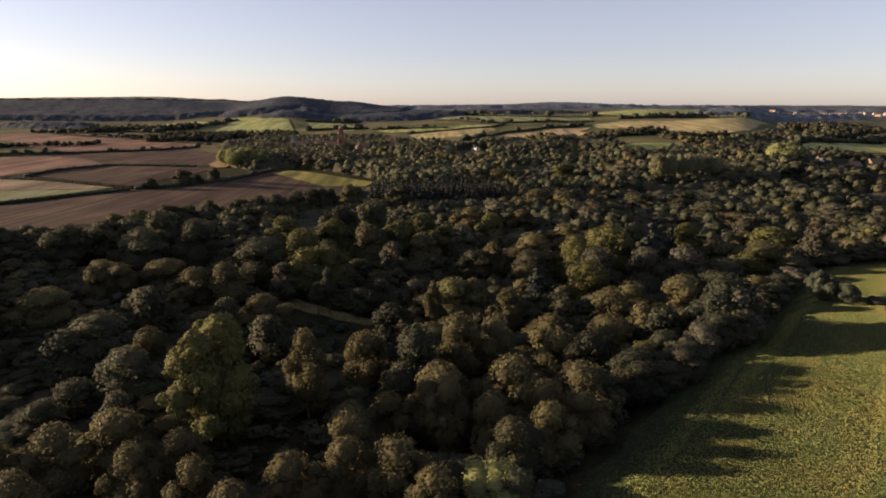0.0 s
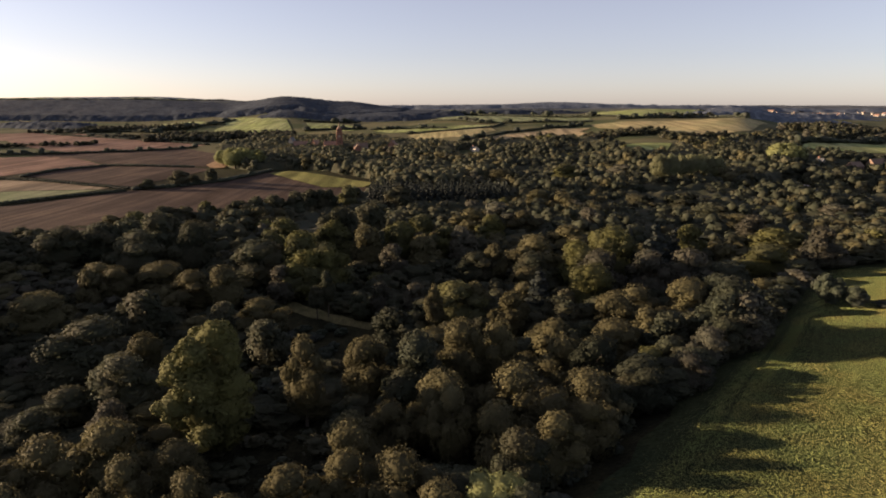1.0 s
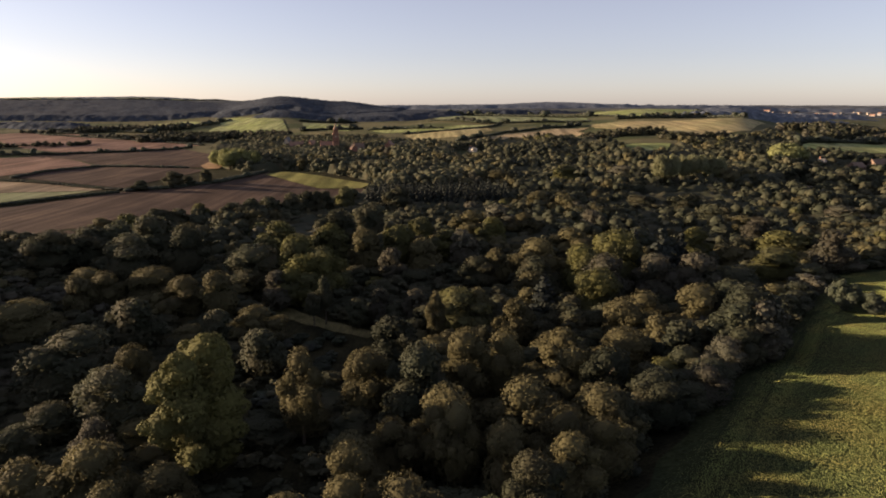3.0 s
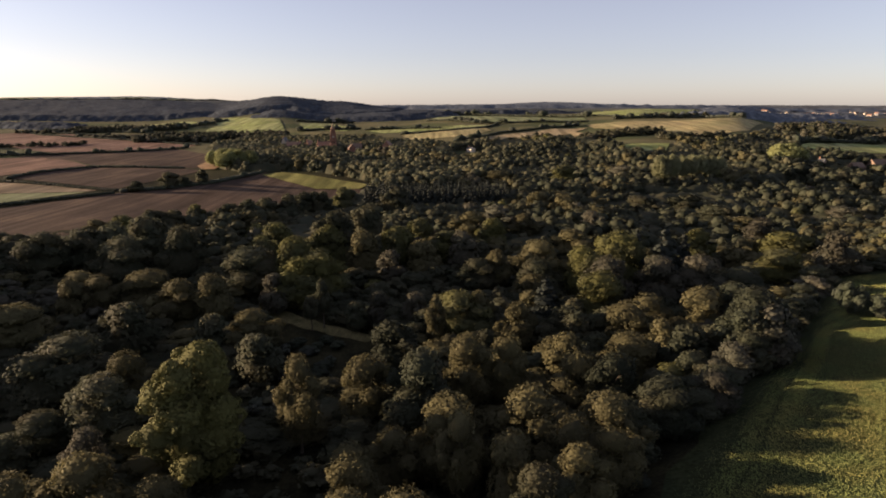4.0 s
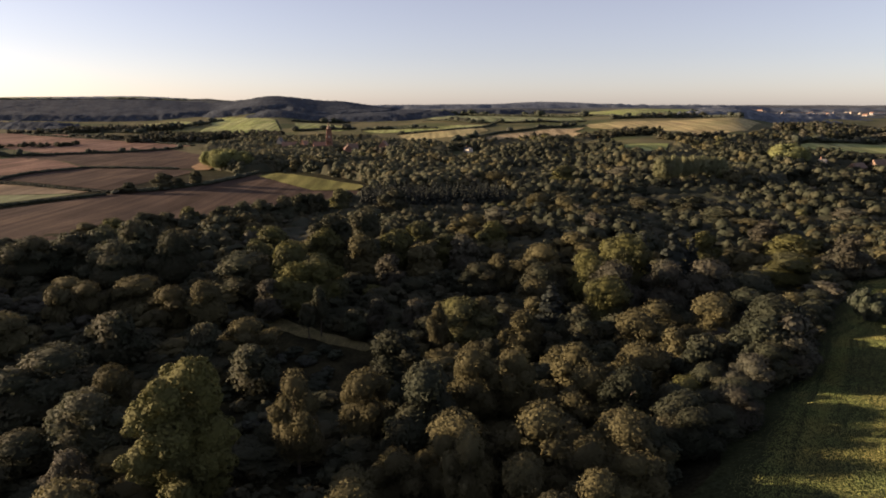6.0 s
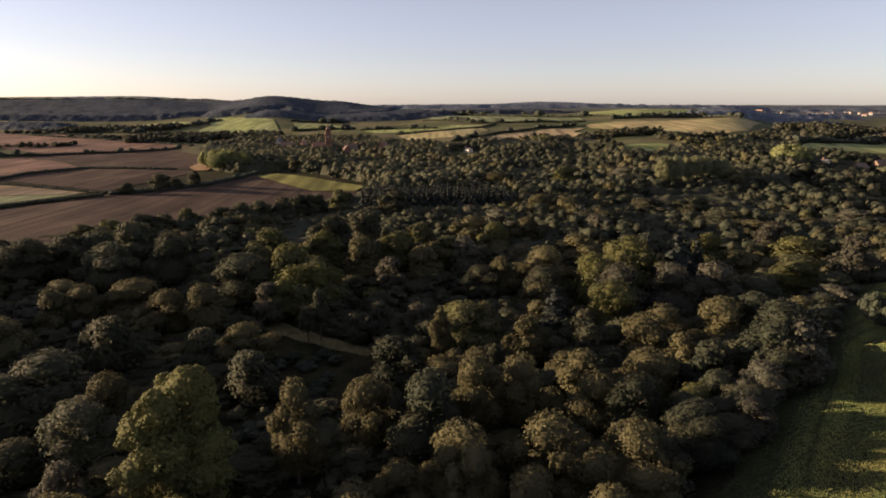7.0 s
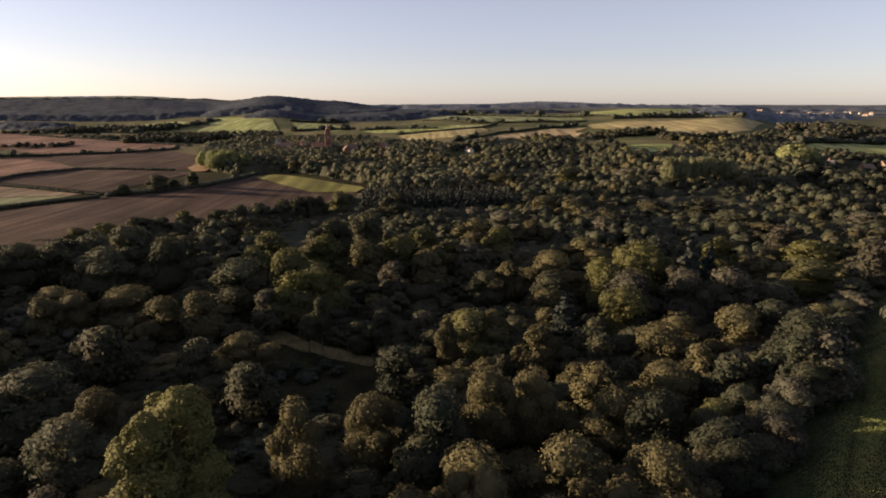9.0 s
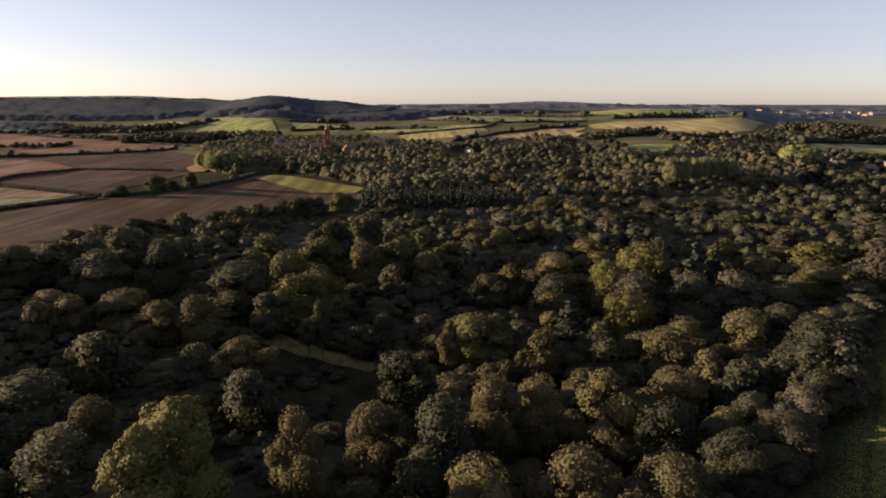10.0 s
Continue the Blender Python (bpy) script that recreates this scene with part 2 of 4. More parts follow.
def field(name, corners, mat, label, lift=None):
    """A field draped on the land: its outline filled and finely cut."""
    bm = bmesh.new()
    bm.faces.new([bm.verts.new((x, y, 0)) for x, y in corners])
    bmesh.ops.triangulate(bm, faces=bm.faces[:])
    for _ in range(9):
        long = [e for e in bm.edges if e.calc_length() > (6 if min(v.co.y for v in e.verts) < 240 else 24)]
        if not long:
            break
        bmesh.ops.subdivide_edges(bm, edges=long, cuts=1, use_grid_fill=True)
        bmesh.ops.triangulate(bm, faces=[f for f in bm.faces if len(f.verts) > 3])
    for v in bm.verts:
        up = 0.12 + max(0.0, v.co.y - 250) * 0.0006 if lift is None else lift
        v.co.z = float(land(v.co.x, v.co.y)) + up
    bmesh.ops.recalc_face_normals(bm, faces=bm.faces[:])
    if sum(f.normal.z for f in bm.faces) < 0:
        bmesh.ops.reverse_faces(bm, faces=bm.faces[:])
    data = bpy.data.meshes.new(name)
    bm.to_mesh(data)
    bm.free()
    data.materials.append(mat)
    data.shade_smooth()
    return tagged(new(name, data), label, "field", "fields", "structure")


# The meadow beside the wood, its border set out from the wood's trees.
# The dark floor between them stands in for shade on the grass.
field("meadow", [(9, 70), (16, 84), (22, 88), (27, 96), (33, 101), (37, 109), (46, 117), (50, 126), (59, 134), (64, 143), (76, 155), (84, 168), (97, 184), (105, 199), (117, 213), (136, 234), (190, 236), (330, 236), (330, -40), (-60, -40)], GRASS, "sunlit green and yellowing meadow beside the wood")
field("grass_track", [(-73, 239), (-68, 234.5), (-63, 231), (-59, 226.5), (-56, 225), (-51, 220), (-46, 217.5), (-41, 212.5), (-36, 210.5), (-30, 206), (-24, 203), (-22, 200), (-25.5, 196.5), (-31, 200), (-37.5, 202.5), (-43, 207), (-48, 208.5), (-53, 213), (-57.5, 214.5), (-61, 218.5), (-64, 219.5), (-69, 225), (-74, 229)], TRACK, "strip of grass in a woodland clearing, sunlight painted in", 0.25)

# The farmland beyond, field by field.
field("ploughed_field", [(-290, 395), (-246, 465), (-242, 478), (-223, 529), (-197, 554), (-175, 624), (-152, 577), (-109, 523), (-66, 521), (-50, 440), (-80, 390), (-100, 350), (-172, 290), (-213, 290), (-300, 300), (-420, 330)], TILTH, "dark brown ploughed field above the wood")
field("green_strip", [(-420, 448), (-340, 464), (-282, 480), (-268, 484), (-296, 438), (-306, 417), (-420, 400)], PASTURE_DULL, "green strip of young crop beside a hedge")
field("stubble_strip", [(-450, 560), (-390, 551), (-262, 497), (-270, 486), (-340, 466), (-450, 446)], STUBBLE_DULL, "pale stubble strip between hedges")
field("tilled_field", [(-384, 564), (-384, 608), (-360, 656), (-261, 644), (-231, 620), (-247, 551), (-255, 499)], TILTH, "brown tilled field between hedges")
field("tilled_field", [(-640, 720), (-536, 744), (-485, 772), (-411, 716), (-364, 664), (-389, 616), (-409, 563), (-560, 560)], TILTH_PALE, "pale brown tilled field")
field("tilled_field", [(-514, 772), (-488, 812), (-408, 848), (-374, 900), (-296, 808), (-225, 636), (-264, 652), (-370, 676), (-418, 728)], TILTH, "brown tilled field rising to a hedge")
field("tilled_field", [(-1000, 1150), (-830, 1200), (-815, 1236), (-692, 1160), (-444, 1004), (-361, 952), (-417, 868), (-495, 824), (-584, 880), (-714, 1016)], TILTH_PALE, "broad pale brown tilled field")
field("stubble_strip", [(-742, 1208), (-403, 992), (-436, 1052), (-689, 1192)], TILTH_PALE, "narrow pale strip between two hedges")
field("stubble_strip", [(-166, 590), (-150, 606), (-103, 566), (-58, 524), (-64, 500), (-98, 502), (-133, 544)], AFTERMATH, "yellow-green strip of stubble beside the wood", 0.7)
field("pasture", [(-583, 1640), (-499, 1600), (-352, 1420), (-291, 1212), (-337, 1140), (-404, 1152), (-461, 1260), (-484, 1404)], PASTURE, "bright green pasture on a hillside")
field("pasture", [(-296, 1364), (-229, 1368), (-146, 1200), (-170, 1140), (-256, 1200)], PASTURE, "green pasture behind the clock tower")
field("pasture", [(-717, 1536), (-628, 1576), (-564, 1500), (-562, 1360), (-594, 1320)], PASTURE, "green pasture below the wooded scarp")
field("pasture", [(-840, 2072), (-733, 2088), (-668, 1912), (-725, 1844)], PASTURE_DULL, "green pasture high on the scarp")
field("stubble_field", [(-1169, 1720), (-996, 1652), (-775, 1388), (-903, 1452), (-1099, 1616)], STUBBLE_GREEN, "pale field at the foot of the scarp")
field("hilltop_field", [(-2600, 3000), (-1300, 2900), (-700, 2700), (-900, 3600), (-2600, 3900)], PASTURE_DULL, "pale green field on the skyline")
field("stubble_field", [(-56, 996), (-23, 1032), (83, 1064), (87, 1000), (38, 904), (-36, 908)], STUBBLE_GREEN, "golden stubble field between hedges")
field("stubble_field", [(36, 868), (96, 922), (196, 996), (240, 1000), (193, 920), (127, 880), (58, 830)], STUBBLE, "golden tan stubble field")
field("stubble_field", [(198, 960), (232, 900), (222, 840), (195, 880)], STUBBLE, "golden corner of stubble")
field("pasture", [(-20, 1620), (95, 1592), (302, 1290), (272, 1135), (144, 1168), (-5, 1372)], PASTURE_DULL, "dull green pasture beyond the stubble")
field("pasture", [(-127, 1124), (-64, 1110), (69, 1144), (108, 1120), (84, 1076), (-42, 1048), (-89, 1040)], PASTURE, "green pasture behind a hedge")
field("stubble_field", [(248, 1048), (306, 1068), (431, 1020), (539, 1068), (548, 1048), (428, 860), (352, 812), (316, 832), (290, 900), (247, 984)], STUBBLE_GREEN, "broad golden stubble field on a rise")
field("pasture", [(400, 1700), (678, 1640), (614, 1500), (561, 1340), (420, 1200), (330, 1400)], PASTURE, "green hilltop pasture")
field("pasture", [(599, 1480), (700, 1500), (600, 1300), (500, 1232)], PASTURE_DULL, "dull green hilltop pasture")
field("lawn", [(213, 732), (270, 728), (240, 660), (215, 640), (200, 668)], PASTURE, "small green field among the trees")
field("pasture", [(420, 732), (463, 770), (640, 800), (600, 690), (442, 692), (399, 684)], PASTURE, "green field beyond the farm")
field("pasture", [(709, 1096), (873, 1224), (1000, 1200), (791, 1080), (616, 944)], PASTURE, "far green field")
field("lane", [(246, 470), (267, 466), (290, 458), (286, 453), (262, 460)], LANE, "pale sunlit farm lane", 0.4)

field("bare_bank", [(-254, 664), (-262, 725), (-252, 735), (-236, 690), (-228, 664), (-224, 630), (-236, 628)], BANK, "bare ochre bank beside the ploughed land", 0.9)
field("farm_track", [(318, 492), (334, 490), (347, 483), (362, 474), (360, 470), (345, 478), (332, 485)], LANE, "pale gravel track by the farm", 0.5)
# ---- trees ----
T = (1 + 5 ** 0.5) / 2
ICO = np.array([(-1, T, 0), (1, T, 0), (-1, -T, 0), (1, -T, 0), (0, -1, T), (0, 1, T), (0, -1, -T), (0, 1, -T), (T, 0, -1), (T, 0, 1), (-T, 0, -1), (-T, 0, 1)]) / (1 + T * T) ** 0.5
ICO_FACES = np.array([(0, 11, 5), (0, 5, 1), (0, 1, 7), (0, 7, 10), (0, 10, 11), (1, 5, 9), (5, 11, 4), (11, 10, 2), (10, 7, 6), (7, 1, 8), (3, 9, 4), (3, 4, 2), (3, 2, 6), (3, 6, 8), (3, 8, 9), (4, 9, 5), (2, 4, 11), (6, 2, 10), (8, 6, 7), (9, 8, 1)])


ICO_EDGES = sorted({tuple(sorted(e)) for f in ICO_FACES for e in ((f[0], f[1]), (f[1], f[2]), (f[2], f[0]))})
ICO_MID = {e: 12 + i for i, e in enumerate(ICO_EDGES)}
BALL = np.concatenate([ICO, [(ICO[a] + ICO[b]) / np.linalg.norm(ICO[a] + ICO[b]) for a, b in ICO_EDGES]])
BALL_FACES = []
for f in ICO_FACES:
    i, j, k = (int(q) for q in f)
    p, q, r = (ICO_MID[tuple(sorted(e))] for e in ((i, j), (j, k), (k, i)))
    BALL_FACES += [(i, p, r), (p, j, q), (r, q, k), (p, q, r)]
BALL_FACES = np.array(BALL_FACES)


def unit(v):
    return v / np.linalg.norm(v, axis=-1, keepdims=True)


def lobes_round(rng, radius, height, low, count, small, heart=0.62):
    """The boughs of a broad crown: a few large ones inside and many small ones round them."""
    mid, half = (height + low) / 2, (height - low) / 2
    out = [(0, 0, mid, heart)]
    for i in range(count):
        up = 1 - 1.75 * (i + 0.5) / count
        turn = 2.4 * i + rng.uniform(-0.4, 0.4)
        r = small * rng.uniform(0.6, 1.5)
        side = math.sqrt(max(0.0, 1 - up * up)) * (1 - r * 0.8) * rng.uniform(0.78, 1.16)
        out.append((side * math.cos(turn) * radius, side * math.sin(turn) * radius, mid + up * half * (1 - r * 0.8) * rng.uniform(0.84, 1.1), r))
    c = np.array([o[:3] for o in out])
    return c, np.array([o[3] for o in out])[:, None] * np.array([[radius, radius, min(half, radius * 1.15)]])


def lobes_clump(rng, radius, height, low, count, small):
    """A broad lopsided crown of several domes grown together, lower to its sides and leafy to its skirts."""
    tall = height - low
    c, r = [(0, 0, low + 0.30 * tall)], [(0.85 * radius, 0.85 * radius, 0.32 * tall)]
    turn = rng.uniform(0, 6.28)
    domes = [(rng.uniform(-0.15, 0.15), rng.uniform(-0.15, 0.15), 1.0, rng.uniform(0.48, 0.62))]
    for i in range(7):
        far = rng.uniform(0.34, 0.80)
        w = turn + 0.9 * i + rng.uniform(-0.35, 0.35)
        domes.append((far * math.cos(w), far * math.sin(w), 1.0 - 0.52 * far ** 1.4 + rng.uniform(-0.22, 0.09), rng.uniform(0.24, 0.46) * (1.15 - 0.35 * far)))
    for x, y, top, wide in domes:
        deep = min(0.5 * top * tall, 1.05 * wide * radius)
        z = low + top * tall - deep
        c.append((x * radius, y * radius, z))
        r.append((0.96 * wide * radius, 0.96 * wide * radius, 0.96 * deep))
        n = max(min(4, count), int(count * (0.25 + wide)))
        for i in range(n):
            up = 1 - 1.5 * (i + 0.5) / n
            w = 2.4 * i + rng.uniform(-0.6, 0.6)
            size = small * rng.uniform(0.4, 1.0) * (0.6 + 0.5 * wide)
            side = math.sqrt(max(0.0, 1 - up * up)) * wide * radius * rng.uniform(0.8, 1.06)
            c.append((x * radius + side * math.cos(w), y * radius + side * math.sin(w), z + up * deep * rng.uniform(0.75, 1.0)))
            r.append((size * radius, size * radius, size * radius * 0.8))
    return np.array(c), np.array(r)


def lobes_billow(rng, radius, height, low, count, small):
    """A tall crown of a few great billows with tufts all over them, and dark clefts between."""
    tall = height - low
    c, r = [(0, 0, low + 0.42 * tall)], [(0.50 * radius, 0.50 * radius, 0.38 * tall)]
    for i in range(count):
        k = (i + 0.5) / count
        z = low + tall * (0.10 + 0.80 * k)
        w = 2.4 * i + rng.uniform(-0.4, 0.4)
        wide = radius * (1.0 - 0.75 * abs(k - 0.42) ** 1.3)
        size = radius * rng.uniform(0.25, 0.44)
        c.append(((wide - size) * math.cos(w), (wide - size) * math.sin(w), z))
        r.append((size, size, size * rng.uniform(0.85, 1.15)))
    for (x, y, z), (a, _, b) in list(zip(c[1:], r[1:])):
        for i in range(20):
            d = unit(rng.normal(size=3))
            size = small * radius * rng.uniform(0.5, 1.3)
            c.append((x + d[0] * a * 0.98, y + d[1] * a * 0.98, z + d[2] * b * 0.98))
            r.append((size, size, size * 0.8))
    return np.array(c), np.array(r)


def lobes_cone(rng, radius, height, low, count, small):
    """A conifer's whorls, narrowing to the tip."""
    c, r = [], []
    for i in range(count):
        k = i / (count - 1)
        wide = radius * (1 - k) ** 0.85 + 0.25
        turn = 2.4 * i
        c.append((math.cos(turn) * wide * 0.35, math.sin(turn) * wide * 0.35, low + (height - low) * k * 0.97))
        r.append((wide * 0.75, wide * 0.75, wide * 0.45 + 0.5))
    return np.array(c), np.array(r)


def crown(seed, kind, radius, height, low, count, small, leaves, leaf, core=0.92, ragged=0.06, fine=True, slim=1.0, loose=0.45):
    """Leaf sprays over the boughs' outsides, turned every way by loose, with a closed darker heart: vertices, quads, triangles."""
    rng = np.random.default_rng(seed)
    c, r = kind(rng, radius, height, low, count, small)
    share = (r[:, 0] * r[:, 2]) / (r[:, 0] * r[:, 2]).sum()
    pick = rng.choice(len(c), leaves * 4, p=share)
    d = unit(rng.normal(size=(leaves * 4, 3)))
    p = c[pick] + d * r[pick] * (1 + (rng.normal(0, ragged, (leaves * 4, 1)) + 0.17 * rng.uniform(0, 1, (leaves * 4, 1)) ** 6) * np.array([1, 1, 0.8]))
    inside = np.zeros(len(p), bool)
    for k in range(len(c)):
        inside |= (((p - c[k]) / r[k]) ** 2).sum(1) < 0.80
    keep = np.where(~inside)[0][:leaves]
    p, d = p[keep], d[keep]
    n = unit(d + rng.normal(0, loose, d.shape) + np.array([0, 0, 0.12]))
    a = unit(np.cross(n, rng.normal(size=n.shape)))
    b = np.cross(n, a)
    size = leaf * rng.uniform(0.55, 1.35, (len(p), 1))
    corners = []
    for sa, sb, sn in ((-0.6, -0.35, 0.0), (0.45, -0.55, -0.25), (0.65, 0.4, 0.05), (-0.4, 0.6, -0.25)):
        corners.append(p + size * (a * sa * rng.uniform(0.8, 1.4, (len(p), 1)) + b * sb * slim * rng.uniform(0.7, 1.3, (len(p), 1)) + n * sn))
    verts = np.stack(corners, 1).reshape(-1, 3)
    quads = np.arange(len(verts)).reshape(-1, 4)
    ball, faces = (BALL, BALL_FACES) if fine else (ICO, ICO_FACES)
    big = np.where(r[:, 0] > 0.17 * radius)[0] if kind in (lobes_clump, lobes_billow) else np.arange(len(c))
    heart = (c[big, None] + ball[None] * r[big, None] * core * rng.uniform(0.93, 1.05, (len(big), len(ball), 1))).reshape(-1, 3)
    tris = (faces[None] + len(ball) * np.arange(len(big))[:, None, None]).reshape(-1, 3) + len(verts)
    return np.concatenate([verts, heart]), quads, tris


def trunk_mesh(name, seed, height, girth, boughs):
    """A tapered, slightly bent trunk with limbs."""
    rng = np.random.default_rng(seed)
    verts, quads = [], []

    def limb(a, b, r0, r1, bend):
        start, steps, sides = len(verts), 4, 6
        for i in range(steps + 1):
            k = i / steps
            mid = a + (b - a) * k + bend * math.sin(k * math.pi)
            for j in range(sides):
                w = 2 * math.pi * j / sides
                r = r0 + (r1 - r0) * k + (0.35 * r0 if i == 0 else 0)
                verts.append(mid + np.array([math.cos(w) * r, math.sin(w) * r, 0]))
        for i in range(steps):
            for j in range(sides):
                quads.append([start + i * sides + j, start + i * sides + (j + 1) % sides, start + (i + 1) * sides + (j + 1) % sides, start + (i + 1) * sides + j])

    top = np.array([rng.normal(0, 0.3), rng.normal(0, 0.3), height * 0.8])
    limb(np.array([0, 0, -0.8]), top, girth, girth * 0.25, rng.normal(0, 0.25, 3) * np.array([1, 1, 0]))
    for i in range(boughs):
        w, z = 2.4 * i, height * rng.uniform(0.25, 0.6)
        reach = height * rng.uniform(0.14, 0.24)
        limb(top * (z / top[2]), np.array([math.cos(w) * reach, math.sin(w) * reach, z + reach * 1.1]), girth * 0.45, girth * 0.12, np.array([0, 0, 0.4]))
    return mesh_of(name, np.array(verts), np.array(quads), NO_TRIS, BARK)


# kind: crown maker, radius, height, foot of the crown, boughs, bough size, sprays, spray size, leaves
KINDS = {
    "oak": (lobes_clump, 5.0, 14.0, 1.2, 22, 0.17, 2400, 0.42, OAK),
    "willow": (lobes_clump, 5.0, 13.0, 0.4, 24, 0.15, 2700, 0.38, WILLOW),
    "yellow": (lobes_clump, 5.0, 14.0, 1.0, 22, 0.17, 2400, 0.42, YELLOW),
    "bright": (lobes_round, 5.0, 14.0, 1.5, 24, 0.37, 2000, 0.42, BRIGHT_LEAF),
    "pale": (lobes_round, 5.0, 14.0, 1.5, 24, 0.37, 2000, 0.42, PALE_LEAF),
    "russet": (lobes_clump, 4.0, 12.0, 0.6, 20, 0.17, 2000, 0.38, RUSSET),
    "spruce": (lobes_cone, 3.0, 16.0, 1.0, 14, 0.4, 1000, 0.5, SPRUCE),
    "shrub": (lobes_round, 3.0, 4.5, 0.0, 12, 0.38, 600, 0.42, HEDGE),
    "alder": (lobes_clump, 5.0, 14.0, 1.0, 24, 0.17, 2600, 0.40, DARKENED_LEAF),
}
TREE_NAMES = {"oak": "oak_tree", "willow": "sallow_tree", "yellow": "maple_tree", "bright": "maple_tree", "pale": "poplar_tree", "russet": "thorn_tree", "spruce": "spruce_tree", "alder": "darkened_tree", "shrub": "shrub"}
TREE_LABELS = {
    "oak": "dark green round-headed oak in the wood",
    "willow": "olive-tan sallow with a billowing sunlit crown",
    "yellow": "broad tree with leaves turning yellow-green",
    "bright": "broad tree with bright yellow-green sunlit leaves",
    "pale": "pale green poplar standing in a row",
    "russet": "small thorn tree with russet-brown foliage",
    "spruce": "dark narrow spruce in a plantation",
    "shrub": "low dark shrub at the meadow's edge",
    "alder": "dense dark green tree with shade painted into its leaves",
}
VARIANTS = 4
PROTOTYPES = {}
for at, (key, (maker, radius, height, low, count, small, leaves, leaf, mat)) in enumerate(KINDS.items()):
    for v in range(VARIANTS):
        near_shape = crown(100 * at + v, maker, radius, height, low, count, small, int(leaves * 1.6), leaf * 0.76, 0.8, fine=True, slim=0.62, loose=0.36)
        far_shape = crown(100 * at + v, maker, radius, height, low, count if key == "spruce" else count * 2 // 3, small * 1.2, int(leaves * 0.75), leaf * 1.1, 0.92, fine=False, loose=0.35)
        PROTOTYPES[key, v] = (mesh_of(key + "_crown", *near_shape, mat), mesh_of(key + "_crown_far", *far_shape, mat), trunk_mesh(key + "_trunk", 100 * at + v, height, 0.12 + 0.02 * height, 5 if key != "spruce" else 0))

planted = []  # x, y, radius of all that stands


def tree(key, x, y, top, radius, label=""):
    """One tree of its own, with trunk and crown, from the ground up to the height top above the datum."""
    v, turn = random.randrange(VARIANTS), random.uniform(0, 360)
    ground_z = float(land(x, y))
    wide, tall = radius / KINDS[key][1], max(top - ground_z, 2.0) / KINDS[key][2]
    longer = random.uniform(0.78, 1.3)
    root = new(TREE_NAMES[key])
    root.matrix_basis = pose(x, y, ground_z, 0, 0, turn)
    stem, leafage = new("trunk", PROTOTYPES[key, v][2]), new("crown", PROTOTYPES[key, v][0 if y < 150 or key == "shrub" or radius > 8.0 and y < 260 else 1])
    deep = tall if key == "shrub" else max((0.88 if key in ("willow", "russet") else 0.7) * tall, min(tall, wide * (1.0 if key != "spruce" else 1.6)))
    stem.parent = leafage.parent = root
    stem.matrix_basis = Matrix.Diagonal((wide, wide, tall, 1))
    leafage.matrix_basis = pose(0, 0, (tall - deep) * KINDS[key][2]) @ Matrix.Diagonal((wide * longer, wide / longer ** 0.5, deep, 1))
    planted.append((x, y, radius))
    return tagged(root, label or TREE_LABELS[key], "shrub" if key == "shrub" else "tree", "trees of the wood")


# Trees that stand out: east, north, top, crown radius.
OAKS = ((-95, 156, 5, 9.8), (-77, 139, 3, 6.1), (-89, 134, -4, 5.0), (-90, 124, -4, 5.0), (-93, 183, 5, 5.6), (-69, 183, 1, 3.9), (-51, 168, 1, 5.2), (-75, 241, 8, 10.1), (-44.5, 207, -1, 2.2), (-9, 133, 2, 5.3))
# Trees whose darker leaf colour stands in for shade by the wood's edge.
DARKENED_TREES = ((56, 134, 5.6, 4.5), (78, 160, 15, 7.8), (90, 194, 7, 6.2), (43, 128, 7.2, 4.3), (60, 156, 7, 4.5), (35, 136, 8, 4.7), (-14, 168, 4, 5.8), (-7, 138, 9, 6.1), (74, 156, 12, 4.8), (105, 222, 4, 7.3))
OAKS_EAST = ((14, 244, 2, 6.5), (-106, 256, 13, 7.2), (-141, 270, 12, 6.3), (-29, 206, -2, 2.8))
SALLOWS = ((-71, 100, 4, 6.0), (-63, 107, 3, 5.4), (-49, 104, 1, 3.2), (-135, 232, 1, 7.5), (-107, 224, 3, 8.5), (-90, 214, 3, 7.1), (-77, 210, 6, 4.4), (-129, 188, 3, 6.3), (-58, 188, 1, 6.1), (-76, 147, 5, 4.9), (-32, 132, 10.5, 3.3), (-19, 141, 6, 4.7), (13, 149, 8, 4.3), (0, 122, 6, 6.0), (15, 122, 8, 6.6), (29, 142, 6, 5.0))
SALLOWS_FRONT = ((19, 101, 8, 3.8), (26.5, 107, 7, 3.4), (9.7, 106, 7, 4.6), (20, 110.5, 7, 4.8), (1, 113, 7.5, 4.0), (15, 109, 2.5, 3.2), (-3.5, 119, 4, 3.8), (-11, 119, 0.8, 4.2), (-18, 108, 3.8, 4.0), (28, 117, 8.2, 5.6), (-26, 90, 4.5, 4.5), (-41, 89, 4, 3.8), (-54, 93, 4, 3.8), (-34, 84, 3, 3.5), (-71, 88, 2, 5.0), (-82, 97, 2, 5.0))
SALLOWS_EAST = ((30, 158, 5, 4.6), (-1, 84, 6, 3.4), (-8, 93, 6, 4.7), (-17, 94, 5, 4.2), (-17, 105, 4, 4.0), (31, 120, 7, 5.3), (31, 226, 1, 4.7), (59, 173, 3, 4.7), (46, 160, 4, 5.9), (53, 180, 5, 6.9), (79, 191, 6, 6.6), (4, 146, 9, 4.1), (20, 182, 5, 4.4), (10, 200, 3, 4.9), (28, 212, -1, 4.9), (108, 200, 3.5, 5.8))
